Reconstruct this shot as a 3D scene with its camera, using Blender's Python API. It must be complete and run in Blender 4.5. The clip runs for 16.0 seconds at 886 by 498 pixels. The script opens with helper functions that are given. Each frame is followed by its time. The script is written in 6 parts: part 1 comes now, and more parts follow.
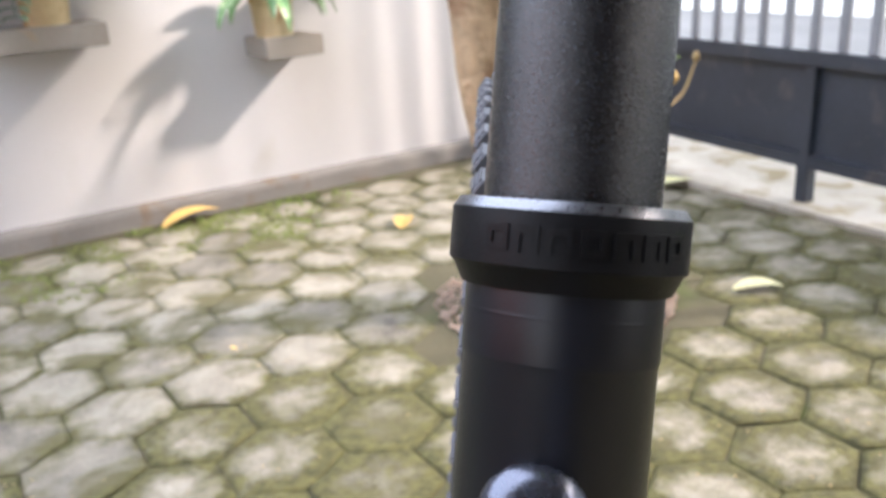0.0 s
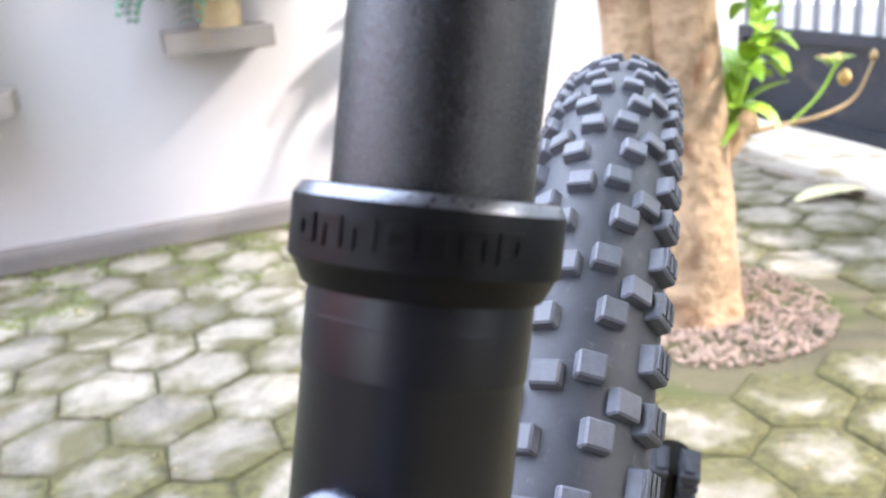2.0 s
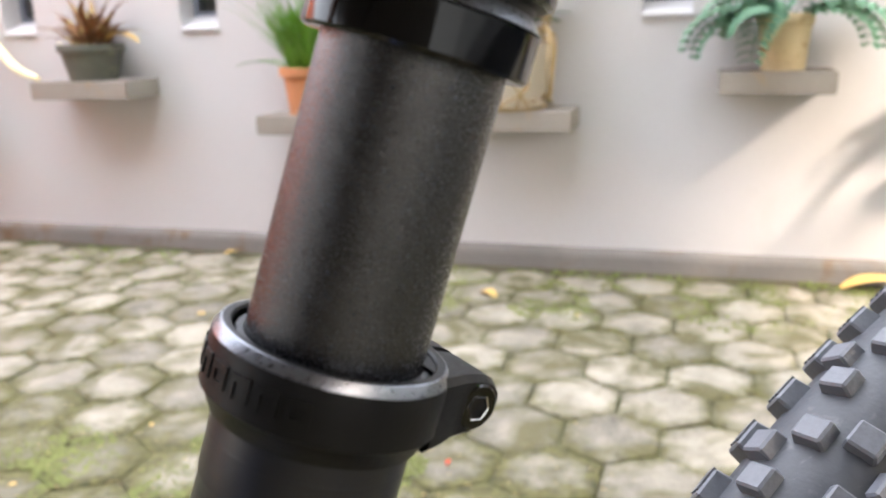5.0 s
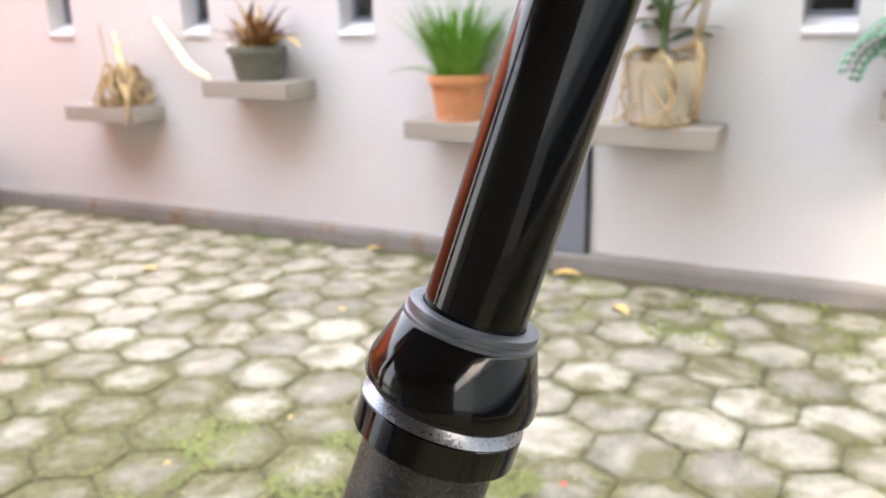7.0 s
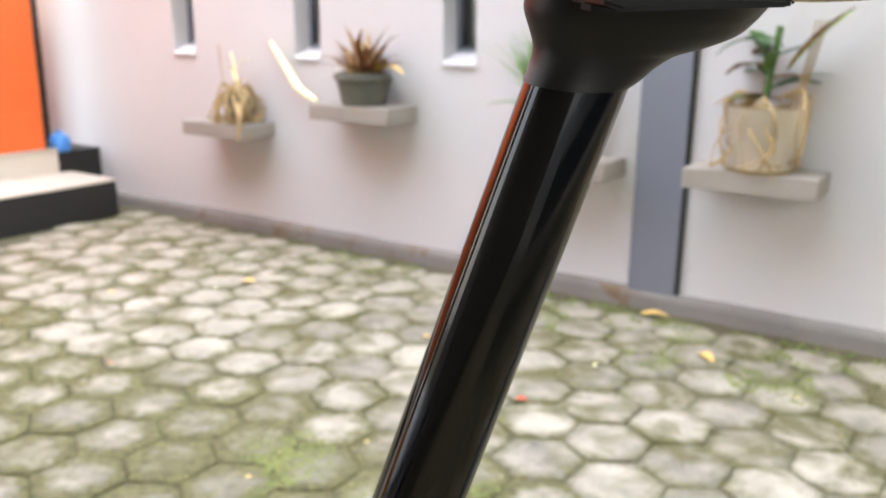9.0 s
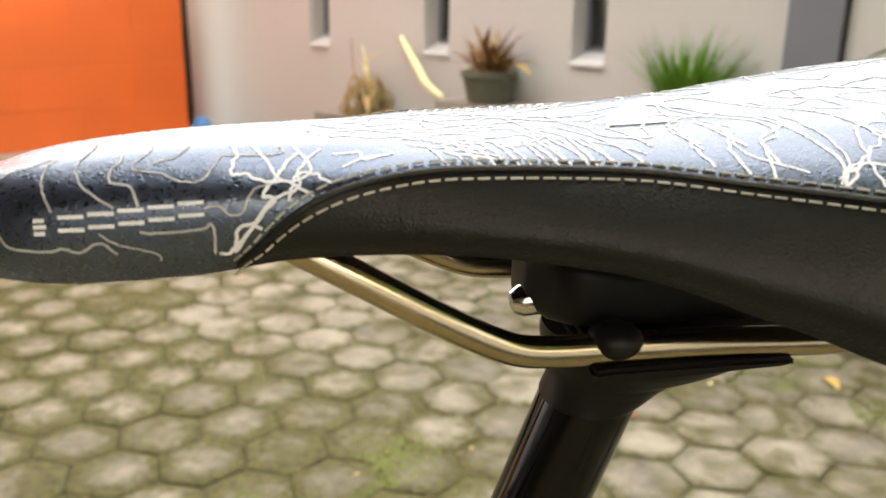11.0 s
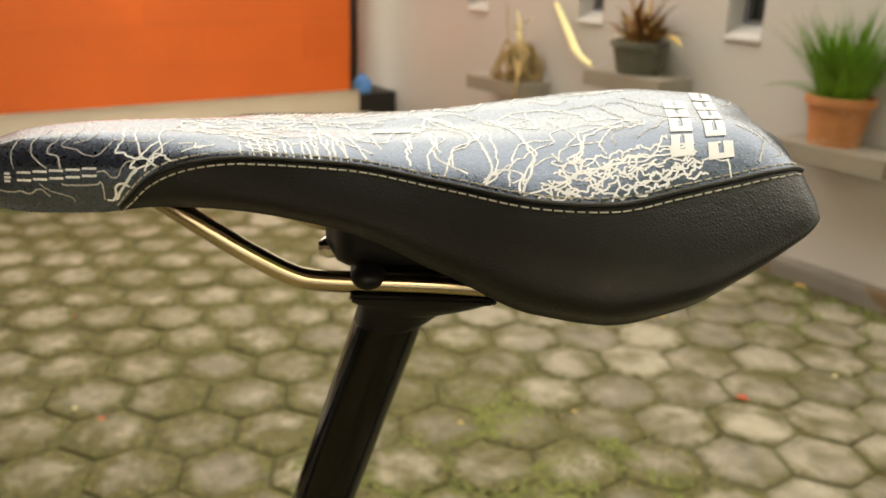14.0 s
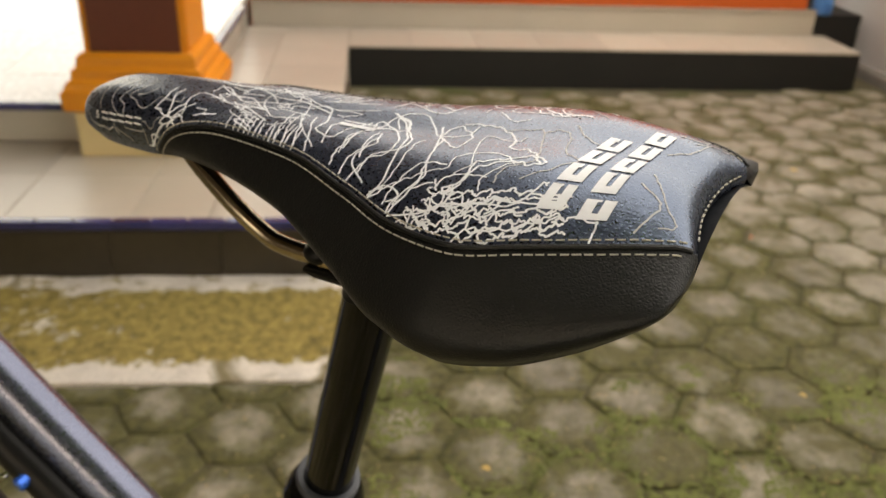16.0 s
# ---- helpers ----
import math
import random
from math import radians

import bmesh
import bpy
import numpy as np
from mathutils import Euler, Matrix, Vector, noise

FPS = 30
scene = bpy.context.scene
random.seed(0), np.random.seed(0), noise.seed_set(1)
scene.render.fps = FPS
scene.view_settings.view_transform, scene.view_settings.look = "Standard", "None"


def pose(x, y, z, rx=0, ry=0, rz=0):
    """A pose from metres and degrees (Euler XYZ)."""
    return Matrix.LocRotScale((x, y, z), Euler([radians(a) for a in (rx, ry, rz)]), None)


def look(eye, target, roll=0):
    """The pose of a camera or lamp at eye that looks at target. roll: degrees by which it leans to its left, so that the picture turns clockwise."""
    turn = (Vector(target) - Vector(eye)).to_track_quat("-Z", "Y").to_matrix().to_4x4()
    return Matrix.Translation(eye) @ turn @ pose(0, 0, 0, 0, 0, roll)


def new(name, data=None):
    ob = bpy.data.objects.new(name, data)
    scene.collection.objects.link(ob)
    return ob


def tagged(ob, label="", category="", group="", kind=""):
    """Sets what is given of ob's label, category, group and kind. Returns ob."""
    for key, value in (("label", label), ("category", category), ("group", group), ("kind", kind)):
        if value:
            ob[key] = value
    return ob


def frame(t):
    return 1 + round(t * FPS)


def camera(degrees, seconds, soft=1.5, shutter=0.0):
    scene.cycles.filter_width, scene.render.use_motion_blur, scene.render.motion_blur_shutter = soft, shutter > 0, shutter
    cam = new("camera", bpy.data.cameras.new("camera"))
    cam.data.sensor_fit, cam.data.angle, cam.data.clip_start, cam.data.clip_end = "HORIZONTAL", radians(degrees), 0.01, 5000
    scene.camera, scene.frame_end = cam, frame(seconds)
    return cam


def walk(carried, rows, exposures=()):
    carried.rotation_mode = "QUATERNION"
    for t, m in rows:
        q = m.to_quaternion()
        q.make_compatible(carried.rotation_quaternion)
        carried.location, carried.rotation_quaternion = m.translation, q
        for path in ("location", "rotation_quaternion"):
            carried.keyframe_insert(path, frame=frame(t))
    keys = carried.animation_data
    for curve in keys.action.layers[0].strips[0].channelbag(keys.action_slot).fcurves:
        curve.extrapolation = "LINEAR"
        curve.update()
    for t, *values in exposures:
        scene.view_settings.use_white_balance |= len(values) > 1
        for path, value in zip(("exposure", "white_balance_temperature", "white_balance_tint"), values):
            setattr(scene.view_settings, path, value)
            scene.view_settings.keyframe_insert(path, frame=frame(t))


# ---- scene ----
cam = camera(55.49, 16.0)
PATH = [
    (0, (-0.0684, -0.0928, 0.8427), (0.4230, 0.7076, 0.4995), -3.48),
    (0.5, (-0.0613, -0.0921, 0.8425), (0.3998, 0.7278, 0.5033), -3.55),
    (1, (-0.0462, -0.0913, 0.8382), (0.3853, 0.7465, 0.5037), -3.72),
    (1.5, (-0.0313, -0.0947, 0.8348), (0.3473, 0.7678, 0.4991), -4.44),
    (2, (-0.0150, -0.1014, 0.8319), (0.3068, 0.7865, 0.5033), -4.96),
    (2.5, (-0.0021, -0.1014, 0.8347), (0.2398, 0.8184, 0.5256), -6.00),
    (3, (0.0123, -0.1018, 0.8321), (0.1698, 0.8444, 0.5492), -5.72),
    (3.5, (0.0285, -0.1131, 0.8348), (0.0694, 0.8503, 0.5702), -5.53),
    (4, (0.0476, -0.1137, 0.8384), (-0.0267, 0.8472, 0.5719), -4.82),
    (4.5, (0.0676, -0.1148, 0.8389), (-0.1211, 0.8318, 0.5774), -4.13),
    (5, (0.0854, -0.1079, 0.8498), (-0.1972, 0.8153, 0.5890), -1.79),
    (5.2, (0.0899, -0.1067, 0.8605), (-0.2238, 0.8065, 0.6002), -1.52),
    (7.5, (0.1363, -0.1332, 0.9513), (-0.3114, 0.7162, 0.6718), -0.71),
    (8, (0.1517, -0.1352, 0.9622), (-0.3015, 0.7099, 0.6788), 0.08),
    (8.5, (0.1618, -0.1388, 0.9870), (-0.3242, 0.6931, 0.7190), 0.12),
    (8.8, (0.1668, -0.1283, 1.0010), (-0.3526, 0.6840, 0.7356), 0.92),
    (9, (0.1700, -0.1310, 1.0082), (-0.3715, 0.6693, 0.7504), 0.58),
    (9.5, (0.1692, -0.1265, 1.0318), (-0.4082, 0.6502, 0.7804), 0.71),
    (10, (0.1749, -0.1211, 1.0579), (-0.4271, 0.6385, 0.8118), 0.78),
    (12.5, (0.2036, -0.1046, 1.0976), (-0.5087, 0.5021, 0.7448), 2.07),
    (13, (0.2206, -0.1015, 1.0955), (-0.5070, 0.4904, 0.7487), 2.71),
    (13.5, (0.2662, -0.0959, 1.1046), (-0.4715, 0.4898, 0.7685), 2.43),
    (14, (0.3165, -0.0932, 1.1173), (-0.4482, 0.4611, 0.7886), 1.89),
    (14.5, (0.3294, -0.0475, 1.1272), (-0.4818, 0.4183, 0.7737), 1.43),
    (15, (0.3337, 0.0021, 1.1376), (-0.5243, 0.3515, 0.7610), 2.64),
    (15.5, (0.3559, 0.0411, 1.1494), (-0.5285, 0.2320, 0.7235), 2.16),
    (16, (0.3653, 0.0527, 1.1543), (-0.5254, 0.1374, 0.7077), 2.16),
]


# ---------------------------------------------------------------- light
EXPO = [(0, 2.2, 6900, 18), (1.4, 2.5, 6550, 18), (2.2, 2.85, 6450, 18), (3, 2.82, 6850, 17), (4.5, 2.55, 7300, 17), (5.2, 2.65, 7450, 17), (8, 2.85, 7200, 16), (9.5, 2.55, 7300, 15), (10.2, 2.45, 7700, 14), (12.3, 1.45, 11900, 12), (13.5, 1.6, 12000, 11), (14.5, 1.7, 11500, 10), (15.0, 1.72, 10700, 10), (15.5, 1.2, 10600, 13), (16, 1.2, 10400, 15)]
walk(cam, [(t, look(e, p, r)) for t, e, p, r in PATH], EXPO)
cam.data.dof.use_dof = True
cam.data.dof.focus_distance = 0.215
cam.data.dof.aperture_fstop = 21.0

SUN_EL, SUN_AZ = 36.0, 120.0      # height, and bearing from +y towards +x
sky_world = bpy.data.worlds.new("sky")
scene.world = sky_world
sky_world.use_nodes = True
wn = sky_world.node_tree
sky = wn.nodes.new("ShaderNodeTexSky")
sky.sky_type, sky.sun_disc = "NISHITA", False
sky.sun_elevation, sky.sun_rotation = radians(SUN_EL), radians(SUN_AZ)
sky.dust_density, sky.air_density = 2.0, 1.5
wn.nodes["Background"].inputs["Strength"].default_value = 0.11
# thin white cloud over the clear sky, twice as bright overhead as at the horizon
up = wn.nodes.new("ShaderNodeSeparateXYZ")
wn.links.new(wn.nodes.new("ShaderNodeTexCoord").outputs["Generated"], up.inputs["Vector"])
cloud = wn.nodes.new("ShaderNodeMapRange")
cloud.inputs["To Min"].default_value, cloud.inputs["To Max"].default_value = 0.55, 1.0
wn.links.new(up.outputs["Z"], cloud.inputs["Value"])
haze = wn.nodes.new("ShaderNodeMix")
haze.data_type, haze.blend_type = "RGBA", "ADD"
haze.inputs["B"].default_value = (9.4, 10.6, 12.4, 1)
wn.links.new(cloud.outputs["Result"], haze.inputs["Factor"])
wn.links.new(sky.outputs["Color"], haze.inputs["A"])
wn.links.new(haze.outputs["Result"], wn.nodes["Background"].inputs["Color"])
sun = new("sun", bpy.data.lights.new("sun", "SUN"))
sun.data.energy, sun.data.angle, sun.data.color = 2.0, radians(4.0), (1.0, 0.93, 0.84)
sd = Vector((math.cos(radians(SUN_EL)) * math.sin(radians(SUN_AZ)), math.cos(radians(SUN_EL)) * math.cos(radians(SUN_AZ)), math.sin(radians(SUN_EL))))
sun.matrix_world = look(sd * 20, (0, 0, 0))

# ---------------------------------------------------------------- materials


def mat(name, base, rough=0.7, metal=0.0, vary=0.15, fine=80.0, coarse=3.0, bump=0.2, stain=None, stain_at=0.55, space="world", tone=0.0, coat=0.0, spec=0.5, stain_scale=None, depth=0.002):
    """A surface with grain at two scales, stains of a second colour, and fine relief."""
    m = bpy.data.materials.new(name)
    m.use_nodes = True
    nt = m.node_tree
    b = nt.nodes["Principled BSDF"]
    b.inputs["Metallic"].default_value = metal
    b.inputs["Coat Weight"].default_value = coat
    b.inputs["Specular IOR Level"].default_value = spec
    if space == "world":
        co = nt.nodes.new("ShaderNodeNewGeometry").outputs["Position"]
    else:
        co = nt.nodes.new("ShaderNodeTexCoord").outputs["Object"]

    def noise_at(scale, detail=4.0, dist=0.0):
        n = nt.nodes.new("ShaderNodeTexNoise")
        n.inputs["Scale"].default_value, n.inputs["Detail"].default_value, n.inputs["Distortion"].default_value = scale, detail, dist
        nt.links.new(co, n.inputs["Vector"])
        return n.outputs["Fac"]

    def math_node(op, a, c):
        n = nt.nodes.new("ShaderNodeMath")
        n.operation = op
        for i, q in enumerate((a, c)):
            if isinstance(q, (int, float)):
                n.inputs[i].default_value = q
            else:
                nt.links.new(q, n.inputs[i])
        return n.outputs[0]

    small, large = noise_at(fine), noise_at(coarse, 5.0, 0.3)
    f = math_node("ADD", math_node("MULTIPLY", math_node("SUBTRACT", small, 0.5), vary * 1.6), math_node("MULTIPLY", math_node("SUBTRACT", large, 0.5), vary * 2.4))
    if tone:
        info = nt.nodes.new("ShaderNodeObjectInfo").outputs["Random"]
        f = math_node("ADD", f, math_node("MULTIPLY", math_node("SUBTRACT", info, 0.5), tone))
    bright = math_node("ADD", f, 1.0)
    mul = nt.nodes.new("ShaderNodeMix")
    mul.data_type, mul.blend_type = "RGBA", "MULTIPLY"
    mul.inputs["Factor"].default_value = 1.0
    mul.inputs["A"].default_value = (*base, 1)
    nt.links.new(bright, mul.inputs["B"])
    colour = mul.outputs["Result"]
    if stain:
        k = nt.nodes.new("ShaderNodeMapRange")
        k.inputs["From Min"].default_value, k.inputs["From Max"].default_value = stain_at, stain_at + 0.16
        nt.links.new(noise_at(stain_scale or coarse * 1.7, 6.0, 0.6), k.inputs["Value"])
        mx = nt.nodes.new("ShaderNodeMix")
        mx.data_type = "RGBA"
        nt.links.new(k.outputs["Result"], mx.inputs["Factor"])
        nt.links.new(colour, mx.inputs["A"])
        mx.inputs["B"].default_value = (*stain, 1)
        colour = mx.outputs["Result"]
    nt.links.new(colour, b.inputs["Base Color"])
    nt.links.new(math_node("ADD", math_node("MULTIPLY", math_node("SUBTRACT", small, 0.5), 0.25), rough), b.inputs["Roughness"])
    if bump:
        bn = nt.nodes.new("ShaderNodeBump")
        bn.inputs["Strength"].default_value, bn.inputs["Distance"].default_value = bump, depth
        nt.links.new(small, bn.inputs["Height"])
        nt.links.new(bn.outputs["Normal"], b.inputs["Normal"])
    return m


PAVER = mat("paver concrete", (0.235, 0.212, 0.168), 0.85, vary=0.60, fine=150, coarse=11, bump=1.0, stain=(0.105, 0.094, 0.044), stain_at=0.48, stain_scale=6.5, tone=0.6, depth=0.005)
PAVER_EDGE = mat("mossy paver edge", (0.13, 0.125, 0.066), 0.95, vary=0.4, fine=160, coarse=8, bump=0.7, stain=(0.13, 0.16, 0.04), stain_at=0.5, tone=0.3, depth=0.003)


def mossy_rims(m, colour, low, high):
    """Moss that has crept in from a stone's rim, in an uneven edge."""
    nt = m.node_tree
    b = nt.nodes["Principled BSDF"]
    src = b.inputs["Base Color"].links[0].from_socket
    at = nt.nodes.new("ShaderNodeAttribute")
    at.attribute_name = "moss"
    where = nt.nodes.new("ShaderNodeNewGeometry").outputs["Position"]
    total = at.outputs["Fac"]
    for scale, detail, weight in ((24, 8, 2.2), (3.2, 3, 1.6)):
        n = nt.nodes.new("ShaderNodeTexNoise")
        n.inputs["Scale"].default_value, n.inputs["Detail"].default_value, n.inputs["Roughness"].default_value = scale, detail, 0.62
        nt.links.new(where, n.inputs["Vector"])
        mad = nt.nodes.new("ShaderNodeMath")
        mad.operation = "MULTIPLY_ADD"
        mad.inputs[1].default_value = weight
        nt.links.new(n.outputs["Fac"], mad.inputs[0])
        nt.links.new(total, mad.inputs[2])
        total = mad.outputs[0]
    k = nt.nodes.new("ShaderNodeMapRange")
    k.inputs["From Min"].default_value, k.inputs["From Max"].default_value = low, high
    nt.links.new(total, k.inputs["Value"])
    mx = nt.nodes.new("ShaderNodeMix")
    mx.data_type = "RGBA"
    nt.links.new(k.outputs["Result"], mx.inputs["Factor"])
    nt.links.new(src, mx.inputs["A"])
    fine = nt.nodes.new("ShaderNodeTexNoise")
    fine.inputs["Scale"].default_value, fine.inputs["Detail"].default_value, fine.inputs["Roughness"].default_value = 38, 9, 0.7
    nt.links.new(where, fine.inputs["Vector"])
    tuft = nt.nodes.new("ShaderNodeMapRange")
    tuft.inputs["From Min"].default_value, tuft.inputs["From Max"].default_value = 0.36, 0.64
    nt.links.new(fine.outputs["Fac"], tuft.inputs["Value"])
    shade = nt.nodes.new("ShaderNodeMix")
    shade.data_type = "RGBA"
    shade.inputs["A"].default_value = (*[q * 0.55 for q in colour], 1)
    shade.inputs["B"].default_value = (*[q * 1.5 for q in colour], 1)
    nt.links.new(tuft.outputs["Result"], shade.inputs["Factor"])
    nt.links.new(shade.outputs["Result"], mx.inputs["B"])
    nt.links.new(mx.outputs["Result"], b.inputs["Base Color"])


mossy_rims(PAVER, (0.082, 0.077, 0.025), 2.15, 3.05)
SOIL = mat("soil and moss", (0.082, 0.072, 0.040), 0.98, vary=0.5, fine=140, coarse=5, bump=0.8, stain=(0.060, 0.072, 0.018), stain_at=0.50, stain_scale=4, depth=0.004)
STRIP = mat("pale cement strip", (0.34, 0.31, 0.26), 0.9, vary=0.25, fine=90, coarse=5, bump=0.4, stain=(0.20, 0.16, 0.09), stain_at=0.5)
MOSS = mat("moss", (0.135, 0.152, 0.046), 0.95, vary=0.5, fine=200, coarse=10, bump=0.5)
WALL = mat("grey wall paint", (0.50, 0.495, 0.50), 0.75, vary=0.05, fine=60, coarse=1.6, bump=0.12, stain=(0.43, 0.41, 0.375), stain_at=0.62, stain_scale=2.0)
WALL_BASE = mat("cement kerb", (0.19, 0.178, 0.165), 0.9, vary=0.2, fine=90, coarse=5, bump=0.5, stain=(0.17, 0.115, 0.07), stain_at=0.55)
PILASTER = mat("slate paint", (0.15, 0.165, 0.20), 0.6, vary=0.08, fine=70, coarse=3, bump=0.1)
SLAB = mat("cement shelf", (0.270, 0.245, 0.215), 0.85, vary=0.18, fine=90, coarse=7, bump=0.4, stain=(0.36, 0.24, 0.13), stain_at=0.60, stain_scale=9)
TAN_TILE = mat("beige floor tile", (0.50, 0.45, 0.38), 0.35, vary=0.07, fine=60, coarse=4, bump=0.04, tone=0.22)
BROWN_TILE = mat("brown riser tile", (0.040, 0.030, 0.018), 0.45, vary=0.30, fine=40, coarse=9, bump=0.1, tone=0.25)
GROUT = mat("grout", (0.40, 0.365, 0.31), 0.9, vary=0.15, fine=90, coarse=6, bump=0.2)
WHITE_TILE = mat("white floor tile", (0.66, 0.66, 0.68), 0.25, vary=0.04, fine=50, coarse=3, bump=0.02, tone=0.05)
BLACK_TILE = mat("black riser", (0.010, 0.0095, 0.009), 0.6, vary=0.3, fine=70, coarse=4, bump=0.15)
BLUE_TILE = mat("blue glazed nosing", (0.03, 0.035, 0.13), 0.22, vary=0.2, fine=60, coarse=9, bump=0.05, tone=0.4, coat=0.4)
ORANGE = mat("orange wall", (0.60, 0.105, 0.018), 0.6, vary=0.12, fine=45, coarse=2.5, bump=0.12, tone=0.07)
ORANGE_PAINT = mat("orange pillar paint", (0.80, 0.27, 0.02), 0.45, vary=0.06, fine=60, coarse=5, bump=0.06)
PILLAR_BROWN = mat("red-brown tile", (0.13, 0.028, 0.014), 0.35, vary=0.15, fine=60, coarse=7, bump=0.08)
CREAM = mat("cream paint", (0.72, 0.56, 0.30), 0.6, vary=0.06, fine=60, coarse=4, bump=0.08)
APRON = mat("weathered concrete", (0.66, 0.61, 0.55), 0.9, vary=0.35, fine=120, coarse=9, bump=0.9, stain=(0.20, 0.165, 0.09), stain_at=0.55, stain_scale=9, depth=0.005)
mossy_rims(APRON, (0.235, 0.178, 0.050), 2.28, 2.62)
GATE = mat("blue-black gate paint", (0.030, 0.036, 0.048), 0.42, vary=0.35, fine=60, coarse=5, bump=0.15, stain=(0.075, 0.07, 0.07), stain_at=0.58)
GATE_BAR = mat("grey gate bars", (0.20, 0.21, 0.23), 0.5, vary=0.2, fine=60, coarse=5, bump=0.1)
BARK = mat("bark", (0.40, 0.28, 0.17), 0.9, vary=0.55, fine=45, coarse=7, bump=1.0, stain=(0.17, 0.085, 0.04), stain_at=0.55, stain_scale=9, depth=0.012)
GREEN = mat("bright leaf", (0.26, 0.44, 0.035), 0.45, vary=0.25, fine=120, coarse=14, bump=0.1, tone=0.5)
DARK_GREEN = mat("dark leaf", (0.045, 0.12, 0.022), 0.45, vary=0.3, fine=120, coarse=14, bump=0.1, tone=0.5)
FERN = mat("blue-green fern", (0.11, 0.25, 0.15), 0.5, vary=0.3, fine=120, coarse=14, bump=0.1, tone=0.5)
PALE_LEAF = mat("variegated leaf", (0.13, 0.26, 0.10), 0.45, vary=0.3, fine=90, coarse=20, bump=0.1, stain=(0.55, 0.62, 0.40), stain_at=0.55, stain_scale=40)
WEED = mat("olive weeds", (0.15, 0.21, 0.035), 0.6, vary=0.4, fine=120, coarse=8, bump=0.1)
GRASS = mat("grass blades", (0.10, 0.26, 0.025), 0.45, vary=0.3, fine=90, coarse=25, bump=0.1)
BROMELIAD = mat("bronze leaf", (0.20, 0.085, 0.035), 0.5, vary=0.4, fine=90, coarse=18, bump=0.1, stain=(0.36, 0.30, 0.10), stain_at=0.52, tone=0.6)
YELLOW_LEAF = mat("yellow leaf", (0.58, 0.38, 0.12), 0.6, vary=0.25, fine=120, coarse=20, bump=0.2, tone=0.4)
PALE_YELLOW = mat("pale yellow leaf", (0.74, 0.70, 0.40), 0.6, vary=0.2, fine=120, coarse=20, bump=0.2, tone=0.3)
RED_LEAF = mat("red petal", (0.50, 0.06, 0.02), 0.6, vary=0.2, fine=120, coarse=20, bump=0.1)
ROOT = mat("dry root", (0.36, 0.255, 0.125), 0.85, vary=0.3, fine=120, coarse=20, bump=0.4, tone=0.3)
TERRACOTTA = mat("terracotta", (0.46, 0.19, 0.085), 0.8, vary=0.2, fine=90, coarse=10, bump=0.25, stain=(0.50, 0.36, 0.26), stain_at=0.58)
GREY_POT = mat("grey pot", (0.10, 0.105, 0.085), 0.7, vary=0.3, fine=90, coarse=10, bump=0.2, stain=(0.18, 0.18, 0.12), stain_at=0.55)
CREAM_POT = mat("cream pot", (0.55, 0.44, 0.26), 0.7, vary=0.15, fine=90, coarse=8, bump=0.15, stain=(0.34, 0.20, 0.09), stain_at=0.58)
BLUE_PLASTIC = mat("blue plastic", (0.05, 0.22, 0.55), 0.4, vary=0.1, fine=40, coarse=8, bump=0.03)
POT_SOIL = mat("potting soil", (0.06, 0.04, 0.025), 0.95, vary=0.4, fine=160, coarse=20, bump=0.8)
GRAVEL = mat("red gravel", (0.33, 0.245, 0.195), 0.9, vary=0.4, fine=90, coarse=12, bump=0.4)
PALE_WALL = mat("pale background plaster", (0.80, 0.79, 0.74), 0.8, vary=0.05, fine=40, coarse=1.5, bump=0.1)
ROAD = mat("asphalt", (0.16, 0.155, 0.15), 0.9, vary=0.25, fine=120, coarse=1.2, bump=0.4)
SCREEN_DARK = mat("dark screening wall", (0.16, 0.13, 0.10), 0.7, vary=0.12, fine=40, coarse=2, bump=0.15)
ROOF = mat("added dark roof", (0.10, 0.07, 0.05), 0.8, vary=0.2, fine=40, coarse=3, bump=0.2)
CURTAIN = mat("red curtain", (0.32, 0.05, 0.025), 0.8, vary=0.15, fine=80, coarse=20, bump=0.2)
DARK_ROOM = mat("unlit room painted dark", (0.05, 0.05, 0.055), 0.9, vary=0.2, fine=20, coarse=3, bump=0.0)
# bicycle
# pale blue specks put the highlight's sparkle into the post's colour
POST = mat("textured black anodising", (0.0028, 0.0034, 0.0052), 0.25, vary=0.6, fine=2300, coarse=60, bump=0.5, space="object", spec=0.60, depth=0.0004, stain=(0.052, 0.064, 0.082), stain_at=0.58, stain_scale=1900)
FRAME = mat("satin black paint", (0.0040, 0.0052, 0.0095), 0.38, vary=0.3, fine=1800, coarse=25, bump=0.10, space="object", spec=0.36, depth=0.0003)
# top tube's bluish sky highlight is helped by a lighter, metallic frame paint
TUBE = mat("frame paint brightened for its sky highlight", (0.13, 0.145, 0.20), 0.28, metal=0.85, vary=0.15, fine=700, coarse=25, bump=0.03, space="object", spec=0.5, depth=0.0003)
PORT = mat("satin alloy", (0.10, 0.11, 0.14), 0.26, metal=0.85, vary=0.2, fine=700, coarse=60, bump=0.1, space="object", depth=0.0003)
CLAMP = mat("black clamp", (0.005, 0.0052, 0.006), 0.42, vary=0.3, fine=1600, coarse=50, bump=0.25, space="object", spec=0.13, depth=0.0003)
CLAMP_EDGE = mat("brushed clamp bevel", (0.16, 0.17, 0.19), 0.30, metal=0.9, vary=0.2, fine=1500, coarse=60, bump=0.15, space="object", depth=0.0003)
GLOSS = mat("gloss black anodising", (0.002, 0.0022, 0.0025), 0.10, vary=0.15, fine=600, coarse=30, bump=0.0, space="object", spec=0.24)
